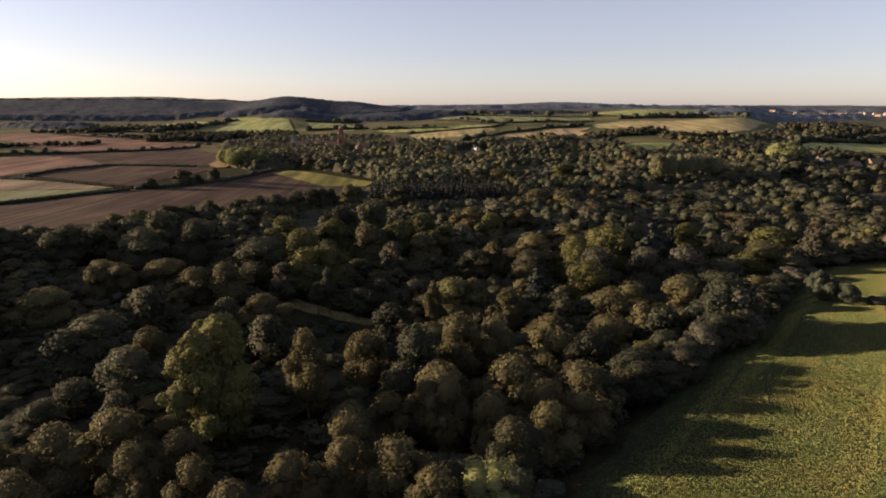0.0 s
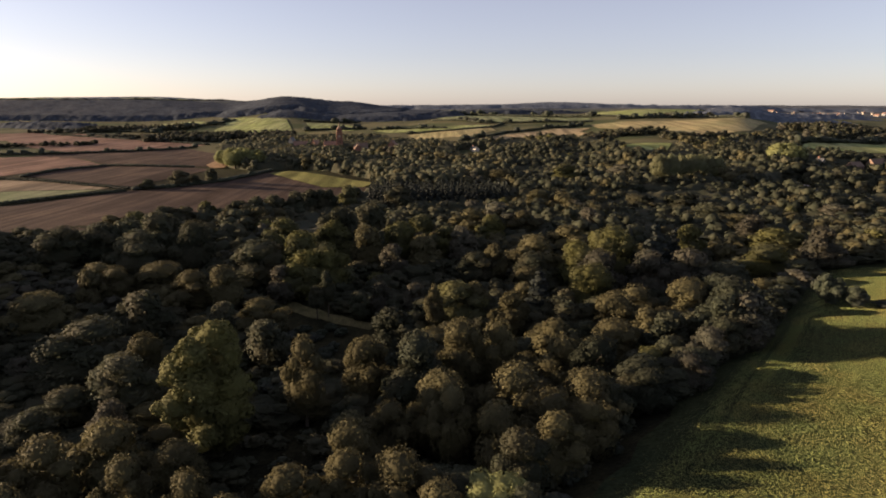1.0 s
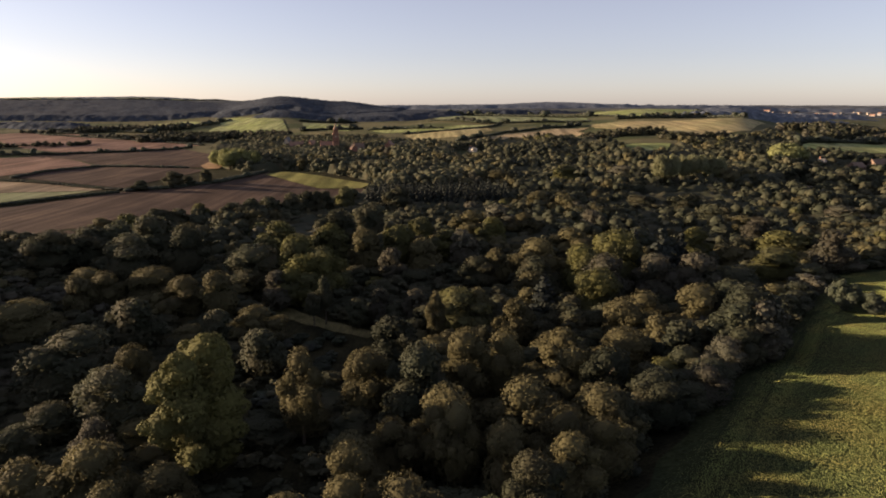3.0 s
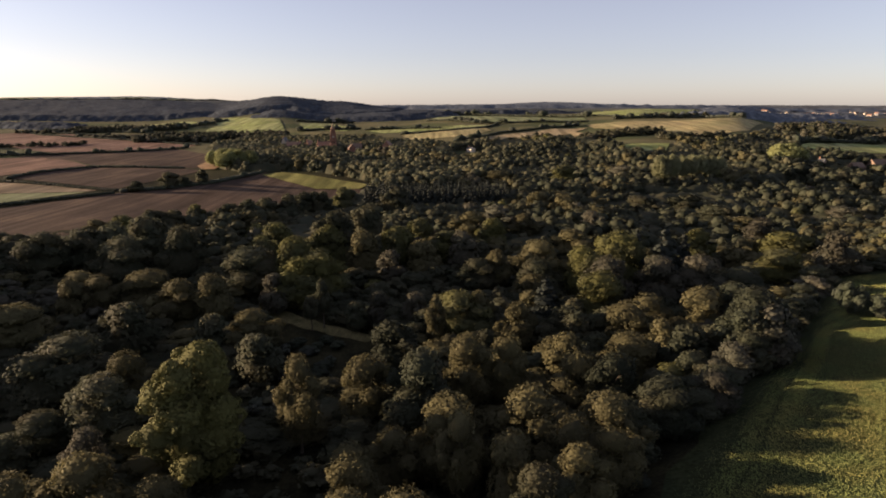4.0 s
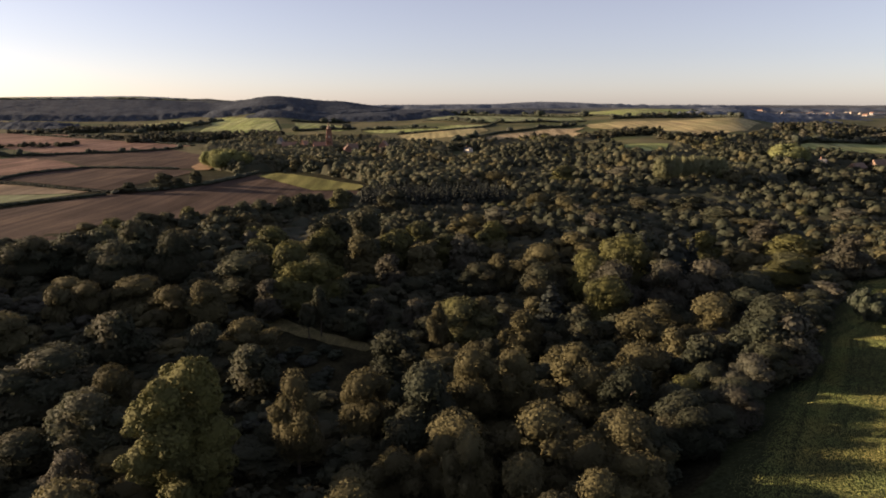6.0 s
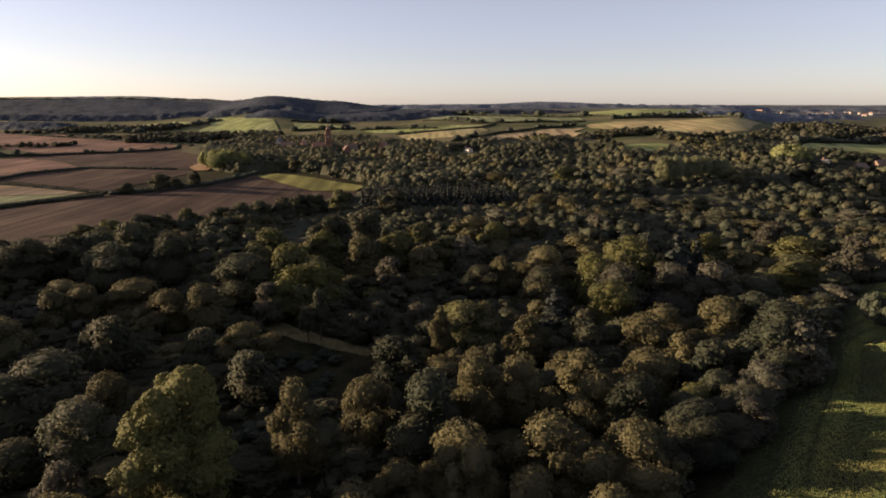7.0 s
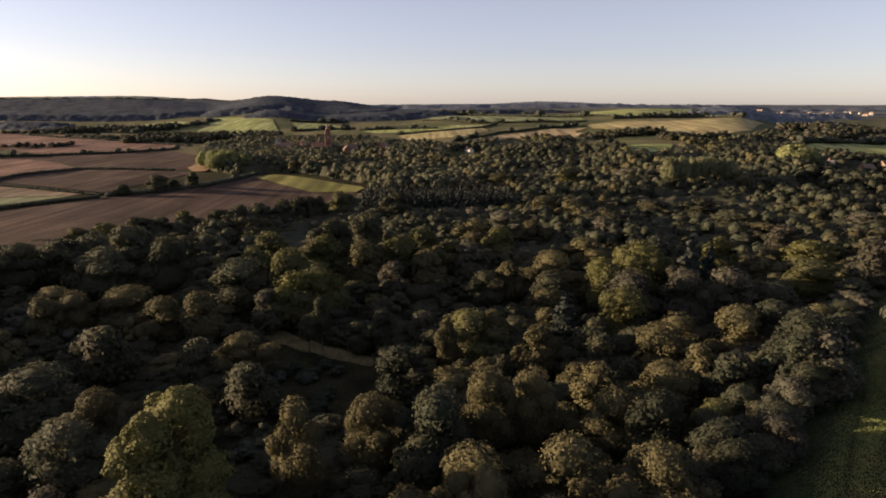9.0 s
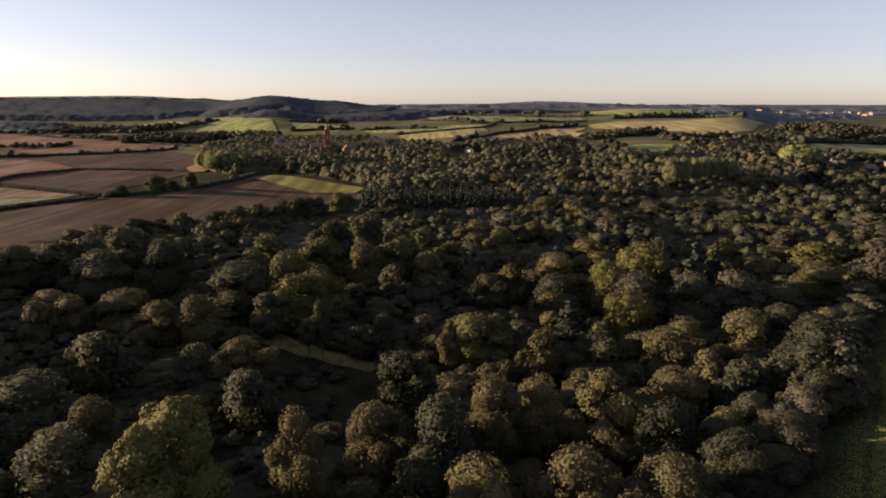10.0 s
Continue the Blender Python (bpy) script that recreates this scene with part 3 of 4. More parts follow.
TURNING = ((5, 198, 3, 8.5), (53, 235, 9, 7.9), (51, 208, 7, 7.1), (-20, 275, 9, 5.7), (-51, 279, 8, 6.3), (-56, 244, 11, 5.9), (-73, 273, 11, 7.6), (24, 304, 7, 5.7))
THORNS = ((-71, 121, 0, 3.9), (-115, 157, -6, 3.4), (-60.5, 224, 2, 4.6), (-22, 208, 0, 3.6), (-10, 207, 0, 3.5), (-21, 252, 4, 4.3), (80, 330, 6, 5.5), (156, 305, 7, 7.4), (150, 239, 14, 6.2))
OAKS_MID = ((-161, 254, 11, 8.4), (-151, 265, 10, 7.8), (-128, 251, 10, 7.4), (-81, 242, 4, 6.3), (-49, 288, 14, 7.0), (-37, 310, 13, 7.1), (36, 237, 4, 6.6), (-10, 244, -3, 6.4), (35, 228, 0, 6.4), (153, 350, 6, 11.0), (151, 382, 7, 10.0), (127, 391, 5, 10.0), (-27, 386, 11, 9.0), (-41, 209.5, 4, 2.3), (-131, 284, 12, 8.4))
SALLOWS_MID = ((-125, 210, 4, 5.5), (-121, 219, 3, 5.8), (-33, 266, 9, 5.6), (17, 323, 7, 9.1), (44, 330, 5, 8.7), (-8, 265, 5, 6.5), (21, 246, 5, 3.9), (39, 251, 8, 7.8), (62, 293, 4, 9.3), (62, 195, 3, 7.1), (81, 203, 0, 3.2), (161, 327, 3, 10.0), (197, 341, 2, 6.0), (75, 382, 7, 9.5), (61, 397, 7, 9.5), (46, 488, 11, 10.0), (-3, 189, 5, 2.6))
TURNING_MID = ((-73, 253, 9, 5.3), (-58, 238, 12, 5.0), (-53, 228, 7, 5.2), (-45, 233, 9, 6.9), (-50, 277, 9, 5.3), (1, 284, 5, 6.5), (-11, 300, 8, 5.3), (68, 245, 13, 9.3), (111, 273, 8, 6.7), (131, 242, 6, 7.2), (157, 284, 4, 9.0), (98, 490, 15, 10.0))
THORNS_MID = ((-11, 271, 5, 3.3), (9, 273, 7, 5.3), (30, 338, 8, 8.3), (90, 193, 6, 5.4), (153, 240, 7, 6.7), (57, 221, 9, 8.4), (94, 228, 7, 7.9), (226, 348, 5, 10.0), (77, 222, 8, 7.3), (141, 487, 15, 10.0))
BRIGHT = ((298, 537, 29, 12.7), (8.5, 86, 4, 4.2))
FIELD_CORNER = ((-220, 648, 17, 9), (-205, 640, 18, 9), (-189, 636, 16, 8), (-233, 655, 14, 7), (-212, 632, 14, 7))
CONIFERS = ((83, 236, 17, 4.6), (92, 241, 14, 4.2), (76, 247, 13, 4.0), (33, 206, 6, 4.2))
for key, rows in (("spruce", CONIFERS), ("alder", DARKENED_TREES), ("oak", OAKS + OAKS_EAST + OAKS_MID), ("willow", SALLOWS + SALLOWS_FRONT + SALLOWS_EAST + SALLOWS_MID), ("yellow", TURNING + TURNING_MID), ("russet", THORNS + THORNS_MID), ("bright", BRIGHT + FIELD_CORNER)):
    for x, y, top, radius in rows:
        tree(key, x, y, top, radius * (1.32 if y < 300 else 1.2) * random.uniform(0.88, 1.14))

# The tall poplar, whose leaves catch the sun.
poplar = new("poplar_tree")
poplar.matrix_basis = pose(-50, 120, float(land(-50, 120)))
new("trunk", trunk_mesh("poplar_trunk", 5, 26, 0.6, 7)).parent = poplar
poplar_shape = crown(77, lobes_billow, 9.6, 29.9, 2.0, 17, 0.13, 24000, 0.36, core=0.9, ragged=0.04, slim=0.8, loose=0.26)
new("poplar_foliage", mesh_of("poplar_crown", *poplar_shape, POPLAR)).parent = poplar
tagged(poplar, "tall broad poplar with sunlit yellow-green leaves", "tree", "trees of the wood")
planted.append((-47, 119, 8.6))

# Shrubs standing out into the meadow.
for x, y, top, radius in ((122, 188, 8.5, 4.6), (127, 183, 6.0, 3.6), (134, 181, 1.5, 2.6), (139, 179, 0.8, 2.4), (145, 178, 0.6, 2.2), (151, 176, 0.6, 2.4)):
    tree("shrub", x, y, top, radius, "dark shrub standing out into the meadow")

EDGE = ((12, 84, 4.5, 4.2), (13, 96, 7.2, 4.2), (34, 121, 5, 4.6), (43.5, 122, 6.4, 4.8), (41, 125, 5, 4.6), (50, 127, 4, 4.2), (55.5, 131, 5.8, 5.2), (60, 140, 4, 4.5), (65, 145, 7, 5))
EDGE_FAR = ((71, 148, 8.5, 5), (78, 151, 9, 5.2), (80.5, 156, 12.5, 6.4), (73, 157, 9, 5.5), (87, 165, 3.2, 5.2), (92, 172, 2.0, 5.0), (98, 181, 5.0, 5.6), (105, 189, 3.5, 5.4), (112, 197, 2.4, 5.6), (119, 206, 2.4, 5.6), (127, 215, 2.4, 5.6), (136, 226, 3.5, 6))
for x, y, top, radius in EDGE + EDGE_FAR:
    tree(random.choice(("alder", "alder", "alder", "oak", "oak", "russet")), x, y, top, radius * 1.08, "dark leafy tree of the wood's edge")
for i in range(20):
    along, out = 4 + 8.2 * i + random.uniform(-3, 3), random.uniform(-13, -8)
    x, y = 22 + along * 0.649 + out * 0.761, 80 + along * 0.761 - out * 0.649
    tree("shrub", x, y, float(land(x, y)) + random.uniform(1.2, 2.8), random.uniform(1.6, 3.0))

for i in range(34):
    k, off = random.uniform(0.05, 0.95), random.uniform(-14, 14)
    x, y = -34 - 24 * k + off, 158 + 58 * k + 0.6 * off - 6
    if math.hypot(x + 47, y - 119) > 12:
        tree("shrub", x, y, float(land(x, y)) + random.uniform(1.4, 3.0), random.uniform(1.8, 3.2), "low bramble thicket in a shaded glade")

WOOD = ((-211, 286), (-186, 288), (-162, 299), (-148, 327), (-128, 357), (-108, 380), (-87, 416), (-60, 448), (-46, 500), (-47, 538), (-95, 588), (-146, 624), (-190, 616), (-218, 640), (-272, 748), (-333, 948), (-289, 1008), (-231, 1036), (-164, 976), (-105, 964), (-50, 860), (-7, 820), (33, 780), (87, 824), (134, 836), (177, 860), (198, 772), (195, 680), (182, 608), (222, 604), (257, 676), (313, 752), (396, 796), (477, 908), (500, 870), (372, 650), (386, 596), (435, 566), (720, 590), (420, 286))


def in_outline(x, y, corners):
    hit = np.zeros(np.shape(x), bool)
    for (ax, ay), (bx, by) in zip(corners, corners[1:] + corners[:1]):
        if ay != by:
            hit ^= ((ay > y) != (by > y)) & (x < ax + (y - ay) * (bx - ax) / (by - ay))
    return hit


GLADE = ((-72, 236), (-52, 232), (-20, 200), (-16, 180), (-24, 158), (-40, 152), (-44, 175), (-60, 205))


def scatter(rng, x0, x1, y0, y1, gap):
    """Jittered stations at about the gap."""
    gx, gy = np.meshgrid(np.arange(x0, x1, gap), np.arange(y0, y1, gap))
    gx = gx + (np.arange(len(gx)) % 2)[:, None] * gap / 2
    return gx.ravel() + rng.uniform(-0.38, 0.38, gx.size) * gap, gy.ravel() + rng.uniform(-0.38, 0.38, gx.size) * gap


def wood_mix(x, y):
    """Which kind grows here: stands of one kind, with strays."""
    if -62 < x < 42 and 405 < y < 470:
        return "spruce"
    k = noise.noise(Vector((x / 60, y / 60, 3))) + random.uniform(-0.45, 0.45)
    if x < -0.28 * y:
        k -= 0.05
    if y > 290 or x > 0.18 * y:
        k -= 0.14 + 0.16 * (y > 330)
    # Leaves painted darker here, in place of shade between the far trees.
    if k < 0.12 and y > 290 and x > 0.08 * y and random.random() < 0.6:
        return "alder"
    return "oak" if k < 0.12 else "willow" if k < 0.42 else "yellow" if k < 0.52 else "russet"


rng = np.random.default_rng(11)
near_x, near_y = scatter(rng, -230, 264, 62, 300, 7.7)
low_noise = np.array([noise.noise(Vector((x / 34, y / 34, 9))) for x, y in zip(near_x, near_y)])
keep = ((low_noise > -0.33) | (near_x < -70)) & (near_x > -0.76 * near_y - 6) & (np.abs(near_x) < 0.80 * near_y + 22) & ((edge(near_x, near_y) < -13) | (near_y > 236)) & ~in_outline(near_x, near_y, GLADE) & (((near_x + 27) / 20) ** 2 + ((near_y - 116) / 17) ** 2 > 1)
near = [(x, y) for x, y in zip(near_x[keep], near_y[keep]) if all((x - a) ** 2 + (y - b) ** 2 > (r * 0.6 + 2.3) ** 2 for a, b, r in planted)]
near.sort(key=lambda p: math.hypot(p[0], p[1] - 20))
single, rest = near[:215], near[215:]
for x, y in single:
    key = wood_mix(x, y) if x > -30 or random.random() < 0.6 else "oak"
    rim = float(smooth(-30, 0, edge(x, y)))
    tree(key, x, y, float(land(x, y)) + (random.uniform(3.2, 6.5) + 4.2 * float(smooth(-45, 5, x)) + 1.6 * float(smooth(15, 40, x)) - 1.0 * rim), random.uniform(4.4, 7.2))


def joined_wood(name, label, places, sizes, kinds_of, core=0.92, lift=0.0, loose=0.3):
    """Trees too many or too far to tell apart singly, by kind: (x, y, height, radius, kind)."""
    groups = {}
    for x, y, tall, radius, key in places:
        groups.setdefault(key, []).append((x, y, tall, radius))
    for at, (key, rows) in enumerate(sorted(groups.items())):
        maker, r0, h0, low, count, small, _, _, mat = KINDS[key]
        sprays, spray, boughs = sizes
        shapes = [crown(900 + 10 * at + v, maker, r0, h0, low, min(boughs, 4) if maker is lobes_clump else boughs, small if maker is lobes_clump else small * (24 / boughs) ** 0.35, sprays, spray, core, fine=False, loose=loose) for v in range(4)]
        all_v, all_q, all_t, base = [], [], [], 0
        for i, (x, y, tall, radius) in enumerate(rows):
            verts, quads, tris = shapes[i % 4]
            w = 1.7 * i
            c, s = math.cos(w) * radius / r0, math.sin(w) * radius / r0
            placed = np.stack([verts[:, 0] * c - verts[:, 1] * s + x, verts[:, 0] * s + verts[:, 1] * c + y, float(land(x, y)) - 0.3 + tall - (h0 - verts[:, 2]) * max(tall / h0, lift * radius / r0)], 1)
            all_v.append(placed)
            all_q.append(quads + base)
            all_t.append(tris + base)
            base += len(verts)
        data = mesh_of(name, np.concatenate(all_v), np.concatenate(all_q), np.concatenate(all_t), mat)
        tagged(new(name, data), label % kinds_of[key], "woodland", "woodland", "stuff")


KIND_WORDS = {"oak": "dark green oaks", "alder": "dense dark trees with painted shade", "willow": "olive sallows and birches", "yellow": "yellow-green turning trees", "russet": "russet-brown thorns", "spruce": "dark narrow spruces", "shrub": "low dark bushes"}
# Added tall wood out of view, placed to shade the wood's western side.
west = [(x, y) for x, y in zip(*scatter(rng, -275, -90, 155, 290, 8.5)) if -50 < x + 0.76 * y < -6]
joined_wood("tall_woodland", "tall dense wood of %s", [(x, y, random.uniform(15, 20), random.uniform(5, 6.5), "oak") for x, y in west], (150, 1.2, 14), KIND_WORDS)
joined_wood("woodland", "woodland canopy of %s", [(x, y, random.uniform(5, 10) - 1.5 * (x < -100) + 3 * noise.noise(Vector((x / 45, y / 45, 1))), random.uniform(4.4, 6.6), wood_mix(x, y)) for x, y in rest], (200, 0.95, 4), KIND_WORDS)

under_x, under_y = scatter(rng, -190, 220, 66, 235, 7.0)
low = (under_x > -0.76 * under_y - 6) & (np.abs(under_x) < 0.80 * under_y + 22) & ((edge(under_x, under_y) < -12) | (under_y > 236)) & ~in_outline(under_x, under_y, GLADE)
joined_wood("undergrowth", "shaded undergrowth of %s between the trees", [(x, y, random.uniform(2.0, 4.6), random.uniform(2.6, 4.2), "oak") for x, y in zip(under_x[low], under_y[low])], (80, 0.92, 4), KIND_WORDS, core=0.8)
south = [(x, y) for x, y in zip(*scatter(rng, -130, 10, -40, 60, 8.5)) if edge(x, y) < -16]
joined_wood("woodland_canopy", "low woodland canopy beside the meadow of %s", [(x, y, random.uniform(5, 9), random.uniform(4.4, 6.4), wood_mix(x, y)) for x, y in south], (60, 1.3, 8), KIND_WORDS)
# ---- the far woods, hedges and hills ----
mid_x, mid_y = scatter(rng, -360, 760, 296, 1040, 9.4)
keep = in_outline(mid_x, mid_y, WOOD) & (np.abs(mid_x) < 0.78 * mid_y + 10)
BUILT = ((-104, 786, 16), (-62, 768, 14), (39, 744, 20), (365, 540, 12), (392, 548, 12), (270, 461, 9), (340, 483, 7), (341, 552, 5))
for bx, by, br in BUILT:
    for aside in (14.0, 28.0, 42.0):
        keep &= (mid_x - bx + aside) ** 2 + (mid_y - by - aside * 0.17) ** 2 > 11.0 ** 2
    for ahead in (0.0, 18.0, 36.0) if by > 600 else (0.0, 15.0, 30.0):
        k = 1 - ahead / math.hypot(bx, by)
        keep &= (mid_x - bx * k) ** 2 + (mid_y - by * k) ** 2 > (br * 0.75 + 3.5) ** 2
places = []
for x, y in zip(mid_x[keep], mid_y[keep]):
    if any((x - a) ** 2 + (y - b) ** 2 < (r + 2) ** 2 for a, b, r in planted):
        continue
    key = wood_mix(x, y)
    if key == "spruce":
        continue
    tall = random.uniform(8.0, 11.0) + 3.0 * (y > 430) if key != "spruce" else random.uniform(13, 16)
    tall -= 5.0 * float(smooth(270, 320, x) * smooth(590, 660, y))
    tall += 6.5 * noise.noise(Vector((x / 52, y / 75, 1)))
    places.append((x, y, tall - 2.5 * float(smooth(680, 760, y)), random.uniform(6.0, 9.5) + 3.5 * (random.random() < 0.14) if key != "spruce" else 3.6, key))


def understorey(step):
    """The lower storey of the far wood: one uneven leafy roof between its trees."""
    gx, gy = np.meshgrid(np.arange(-360, 740, step), np.arange(300, 1040, step))
    inside = in_outline(gx, gy, WOOD)
    for bx, by, br in BUILT:
        k = np.clip((gx * bx + gy * by) / (bx * bx + by * by), 0.85, 1.0)
        inside &= (gx - bx * k) ** 2 + (gy - by * k) ** 2 > (br + 6.0) ** 2
    lumps = np.array([noise.noise(Vector((a / 9, b / 9, 5))) + 0.6 * noise.noise(Vector((a / 4, b / 4, 7))) + 0.45 * noise.noise(Vector((a / 1.9, b / 1.9, 8))) for a, b in zip(gx.ravel(), gy.ravel())]).reshape(gx.shape)
    z = land(gx, gy) + np.where(inside, 4.6 + 2.2 * (gy > 430) + 2.8 * lumps - 4.5 * smooth(270, 320, gx) * smooth(590, 660, gy), -1.0)
    k = np.arange(gx.size).reshape(gx.shape)
    quads = np.stack([k[:-1, :-1], k[:-1, 1:], k[1:, 1:], k[1:, :-1]], -1).reshape(-1, 4)
    quads = quads[inside.ravel()[quads].any(1)]
    data = mesh_of("understorey", np.stack([gx, gy, z], -1).reshape(-1, 3), quads, NO_TRIS, OAK)
    tagged(new("understorey", data), "dense dark understorey between the far trees", "woodland", "woodland", "stuff")


understorey(3.0)
rows_x, rows_y = scatter(rng, -50, 46, 412, 452, 4.6)
joined_wood("conifer_plantation", "close-set plantation of %s", [(x, y, random.uniform(13.5, 17.5), random.uniform(2.4, 3.3), "spruce") for x, y in zip(rows_x, rows_y)], (46, 0.8, 8), KIND_WORDS)
joined_wood("far_woodland", "woodland canopy beyond the glade of %s", [p for p in places if p[1] < 450], (136, 0.95, 2), KIND_WORDS, lift=0.8, loose=0.25)
joined_wood("far_woodland", "distant woodland canopy of %s", [p for p in places if p[1] >= 450], (72, 1.16, 1), KIND_WORDS, lift=0.8, loose=0.22)

# Woods on the hills and round the farms: centre, half-length along and across, bearing, height.
SCARP_WOODS = (
    (-1180, 2010, 640, 270, -4, 14),
    (-1750, 2020, 500, 270, 0, 14),
    (-480, 1860, 170, 170, 10, 15),
    (-250, 1830, 170, 200, 0, 15),
    (-90, 1690, 110, 190, 0, 13),
    (-330, 1570, 120, 80, 0, 12),
    (-150, 1560, 130, 110, 0, 12),
    (-20, 1640, 80, 110, 0, 12),
    (-640, 1330, 110, 40, 20, 12),
    (-880, 1400, 180, 40, -25, 13),
    (-420, 1060, 70, 60, 0, 12),
    (-330, 1085, 70, 40, 0, 12),
    (255, 860, 55, 25, 5, 9),
    (330, 790, 50, 14, 0, 9),
    (620, 950, 130, 50, 35, 13),
)
PLAIN_WOODS = (
    (-610, 900, 95, 12, 32, 7),
    (-470, 1130, 110, 12, 28, 8),
    (-700, 1270, 120, 14, 22, 8),
    (700, 1350, 200, 40, 10, 12),
    (950, 1750, 260, 50, 0, 12),
    (1150, 2000, 300, 40, 4, 10),
    (560, 850, 70, 20, 25, 13),
    (620, 820, 160, 14, 10, 12),
    (170, 1800, 260, 40, -4, 12),
    (440, 1160, 70, 14, 0, 10),
    (300, 2900, 900, 130, 0, 16),
    (1700, 3100, 900, 90, 0, 16),
    (690, 4000, 520, 300, 0, 15),
    (-1700, 3050, 900, 40, 0, 10),
    (-1500, 4100, 1500, 60, 0, 12),
)


def canopy(cx, cy, along, across, turn, tall):
    """A far wood as its closed canopy: a rolling roof of crowns with a ragged edge."""
    c, s = math.cos(radians(turn)), math.sin(radians(turn))
    cell = 6.0 + 4.0 * (cy > 1500) + 14.0 * (cy > 2500)
    n, m = max(4, int(2.3 * along / cell)), max(4, int(2.3 * across / cell))
    u, v = np.meshgrid(np.linspace(-1.15, 1.15, n + 1), np.linspace(-1.15, 1.15, m + 1))
    x, y = cx + u * along * c - v * across * s, cy + u * along * s + v * across * c
    rough = np.array([1.5 * noise.noise(Vector((a / 11, b / 11, 2))) + 0.3 * noise.noise(Vector((a / 60, b / 60, 4))) for a, b in zip(x.ravel(), y.ravel())]).reshape(x.shape)
    inner = np.clip((1.0 - (u ** 4 + v ** 4) ** 0.25) * min(along, across) / (3.0 * cell) + rough * 0.5, 0, 1)
    if cy > 3500:
        inner = np.clip(1.0 - (u * u + v * v) ** 0.5, 0, 1) ** 0.7
    z = land(x, y) - 1.0 + (tall + 1.0 + rough * 1.7) * inner ** 0.8
    rows = np.arange(m * (n + 1)).reshape(m, n + 1)[:, :-1].ravel()
    faces = np.stack([rows, rows + 1, rows + n + 2, rows + n + 1], 1)
    seen = inner.ravel()[faces].max(1) > 0
    # The farther and eastern woods take the paler colour painted for haze.
    data = mesh_of("hill_woodland", np.stack([x, y, z], 2).reshape(-1, 3), faces[seen], NO_TRIS, HAZED_FARWOOD if cy > 2500 or cx > 600 else HAZED_HILLWOOD)
    return tagged(new("hill_woodland", data), "far wooded hillside with a closed dark canopy", "woodland", "hillside woods", "stuff")


copse = []
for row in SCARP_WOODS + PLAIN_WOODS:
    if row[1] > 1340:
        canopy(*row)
        continue
    cx, cy, along, across, turn, tall = row
    c, s = math.cos(radians(turn)), math.sin(radians(turn))
    for _ in range(int(along * across * 0.045)):
        u, v = random.uniform(-1, 1) * along, random.uniform(-1, 1) * across
        copse.append((cx + u * c - v * s, cy + u * s + v * c, tall * random.uniform(0.7, 1.1), random.uniform(5.0, 8.0), random.choice(("oak", "oak", "oak", "russet"))))
joined_wood("copse", "far copse of %s", copse, (22, 1.7, 1), KIND_WORDS)


def hedge(line, tall, wide, trees, label, name="hedge"):
    """A hedge along a line, thick and uneven, with a tree here and there grown out of it."""
    parts, base = ([], [], []), 0
    shapes = [crown(500 + v, lobes_round, 3.0, 4.5, 0.0, 2, 0.62, 8, 1.0, 0.97, fine=False) for v in range(3)]
    for (ax, ay), (bx, by) in zip(line, line[1:]):
        length = math.hypot(bx - ax, by - ay)
        for i in range(max(1, int(length / (wide * 0.45)))):
            k = (i + random.uniform(0.2, 0.8)) / max(1, int(length / (wide * 0.45)))
            x, y = ax + (bx - ax) * k + random.uniform(-0.6, 0.6), ay + (by - ay) * k + random.uniform(-0.6, 0.6)
            up, out = tall * random.uniform(0.85, 1.15), wide * random.uniform(0.9, 1.25)
            if random.random() < trees * 0.4:
                up, out = up * random.uniform(1.7, 2.6), out * random.uniform(1.4, 2.0)
            verts, quads, tris = shapes[i % 3]
            w = random.uniform(0, 6.28)
            c, s = math.cos(w) * out / 3, math.sin(w) * out / 3
            parts[0].append(np.stack([verts[:, 0] * c - verts[:, 1] * s + x, verts[:, 0] * s + verts[:, 1] * c + y, verts[:, 2] * up / 4.5 + float(land(x, y)) - 0.2], 1))
            parts[1].append(quads + base)
            parts[2].append(tris + base)
            base += len(verts)
    data = mesh_of(name, *(np.concatenate(p) for p in parts), HEDGE)
    return tagged(new(name, data), label, "hedge", "field hedges")


HEDGES_WEST = (
    (((-420, 392), (-296, 405), (-276, 438), (-244, 471)), 2.6, 2.0, 0.0, "clipped dark hedge between plough and green crop"),
    (((-460, 560), (-385, 543), (-312, 513), (-247, 485)), 2.4, 2.0, 0.0, "low dark hedge between strips of stubble"),
    (((-382, 560), (-382, 604), (-360, 656), (-259, 642)), 2.8, 2.4, 0.0, "low dark hedge round a tilled field"),
    (((-241, 478), (-214, 498), (-188, 527), (-170, 608)), 3.6, 3.0, 0.06, "tall thick hedge above the plough"),
    (((-640, 740), (-556, 772), (-483, 804), (-408, 848), (-361, 908)), 3.5, 3.0, 0.12, "overgrown hedge with small trees"),
    (((-828, 1256), (-718, 1168), (-444, 1004), (-359, 952)), 3.5, 4.0, 0.06, "long dark hedge across the tilled land"),
    (((-748, 1236), (-582, 1152), (-424, 1044)), 3.5, 4.0, 0.1, "dark hedge beyond the tilled land"),
    (((-1061, 1548), (-817, 1332), (-687, 1292), (-560, 1244)), 4.5, 5.0, 0.15, "line of trees and hedge below the scarp"),
)
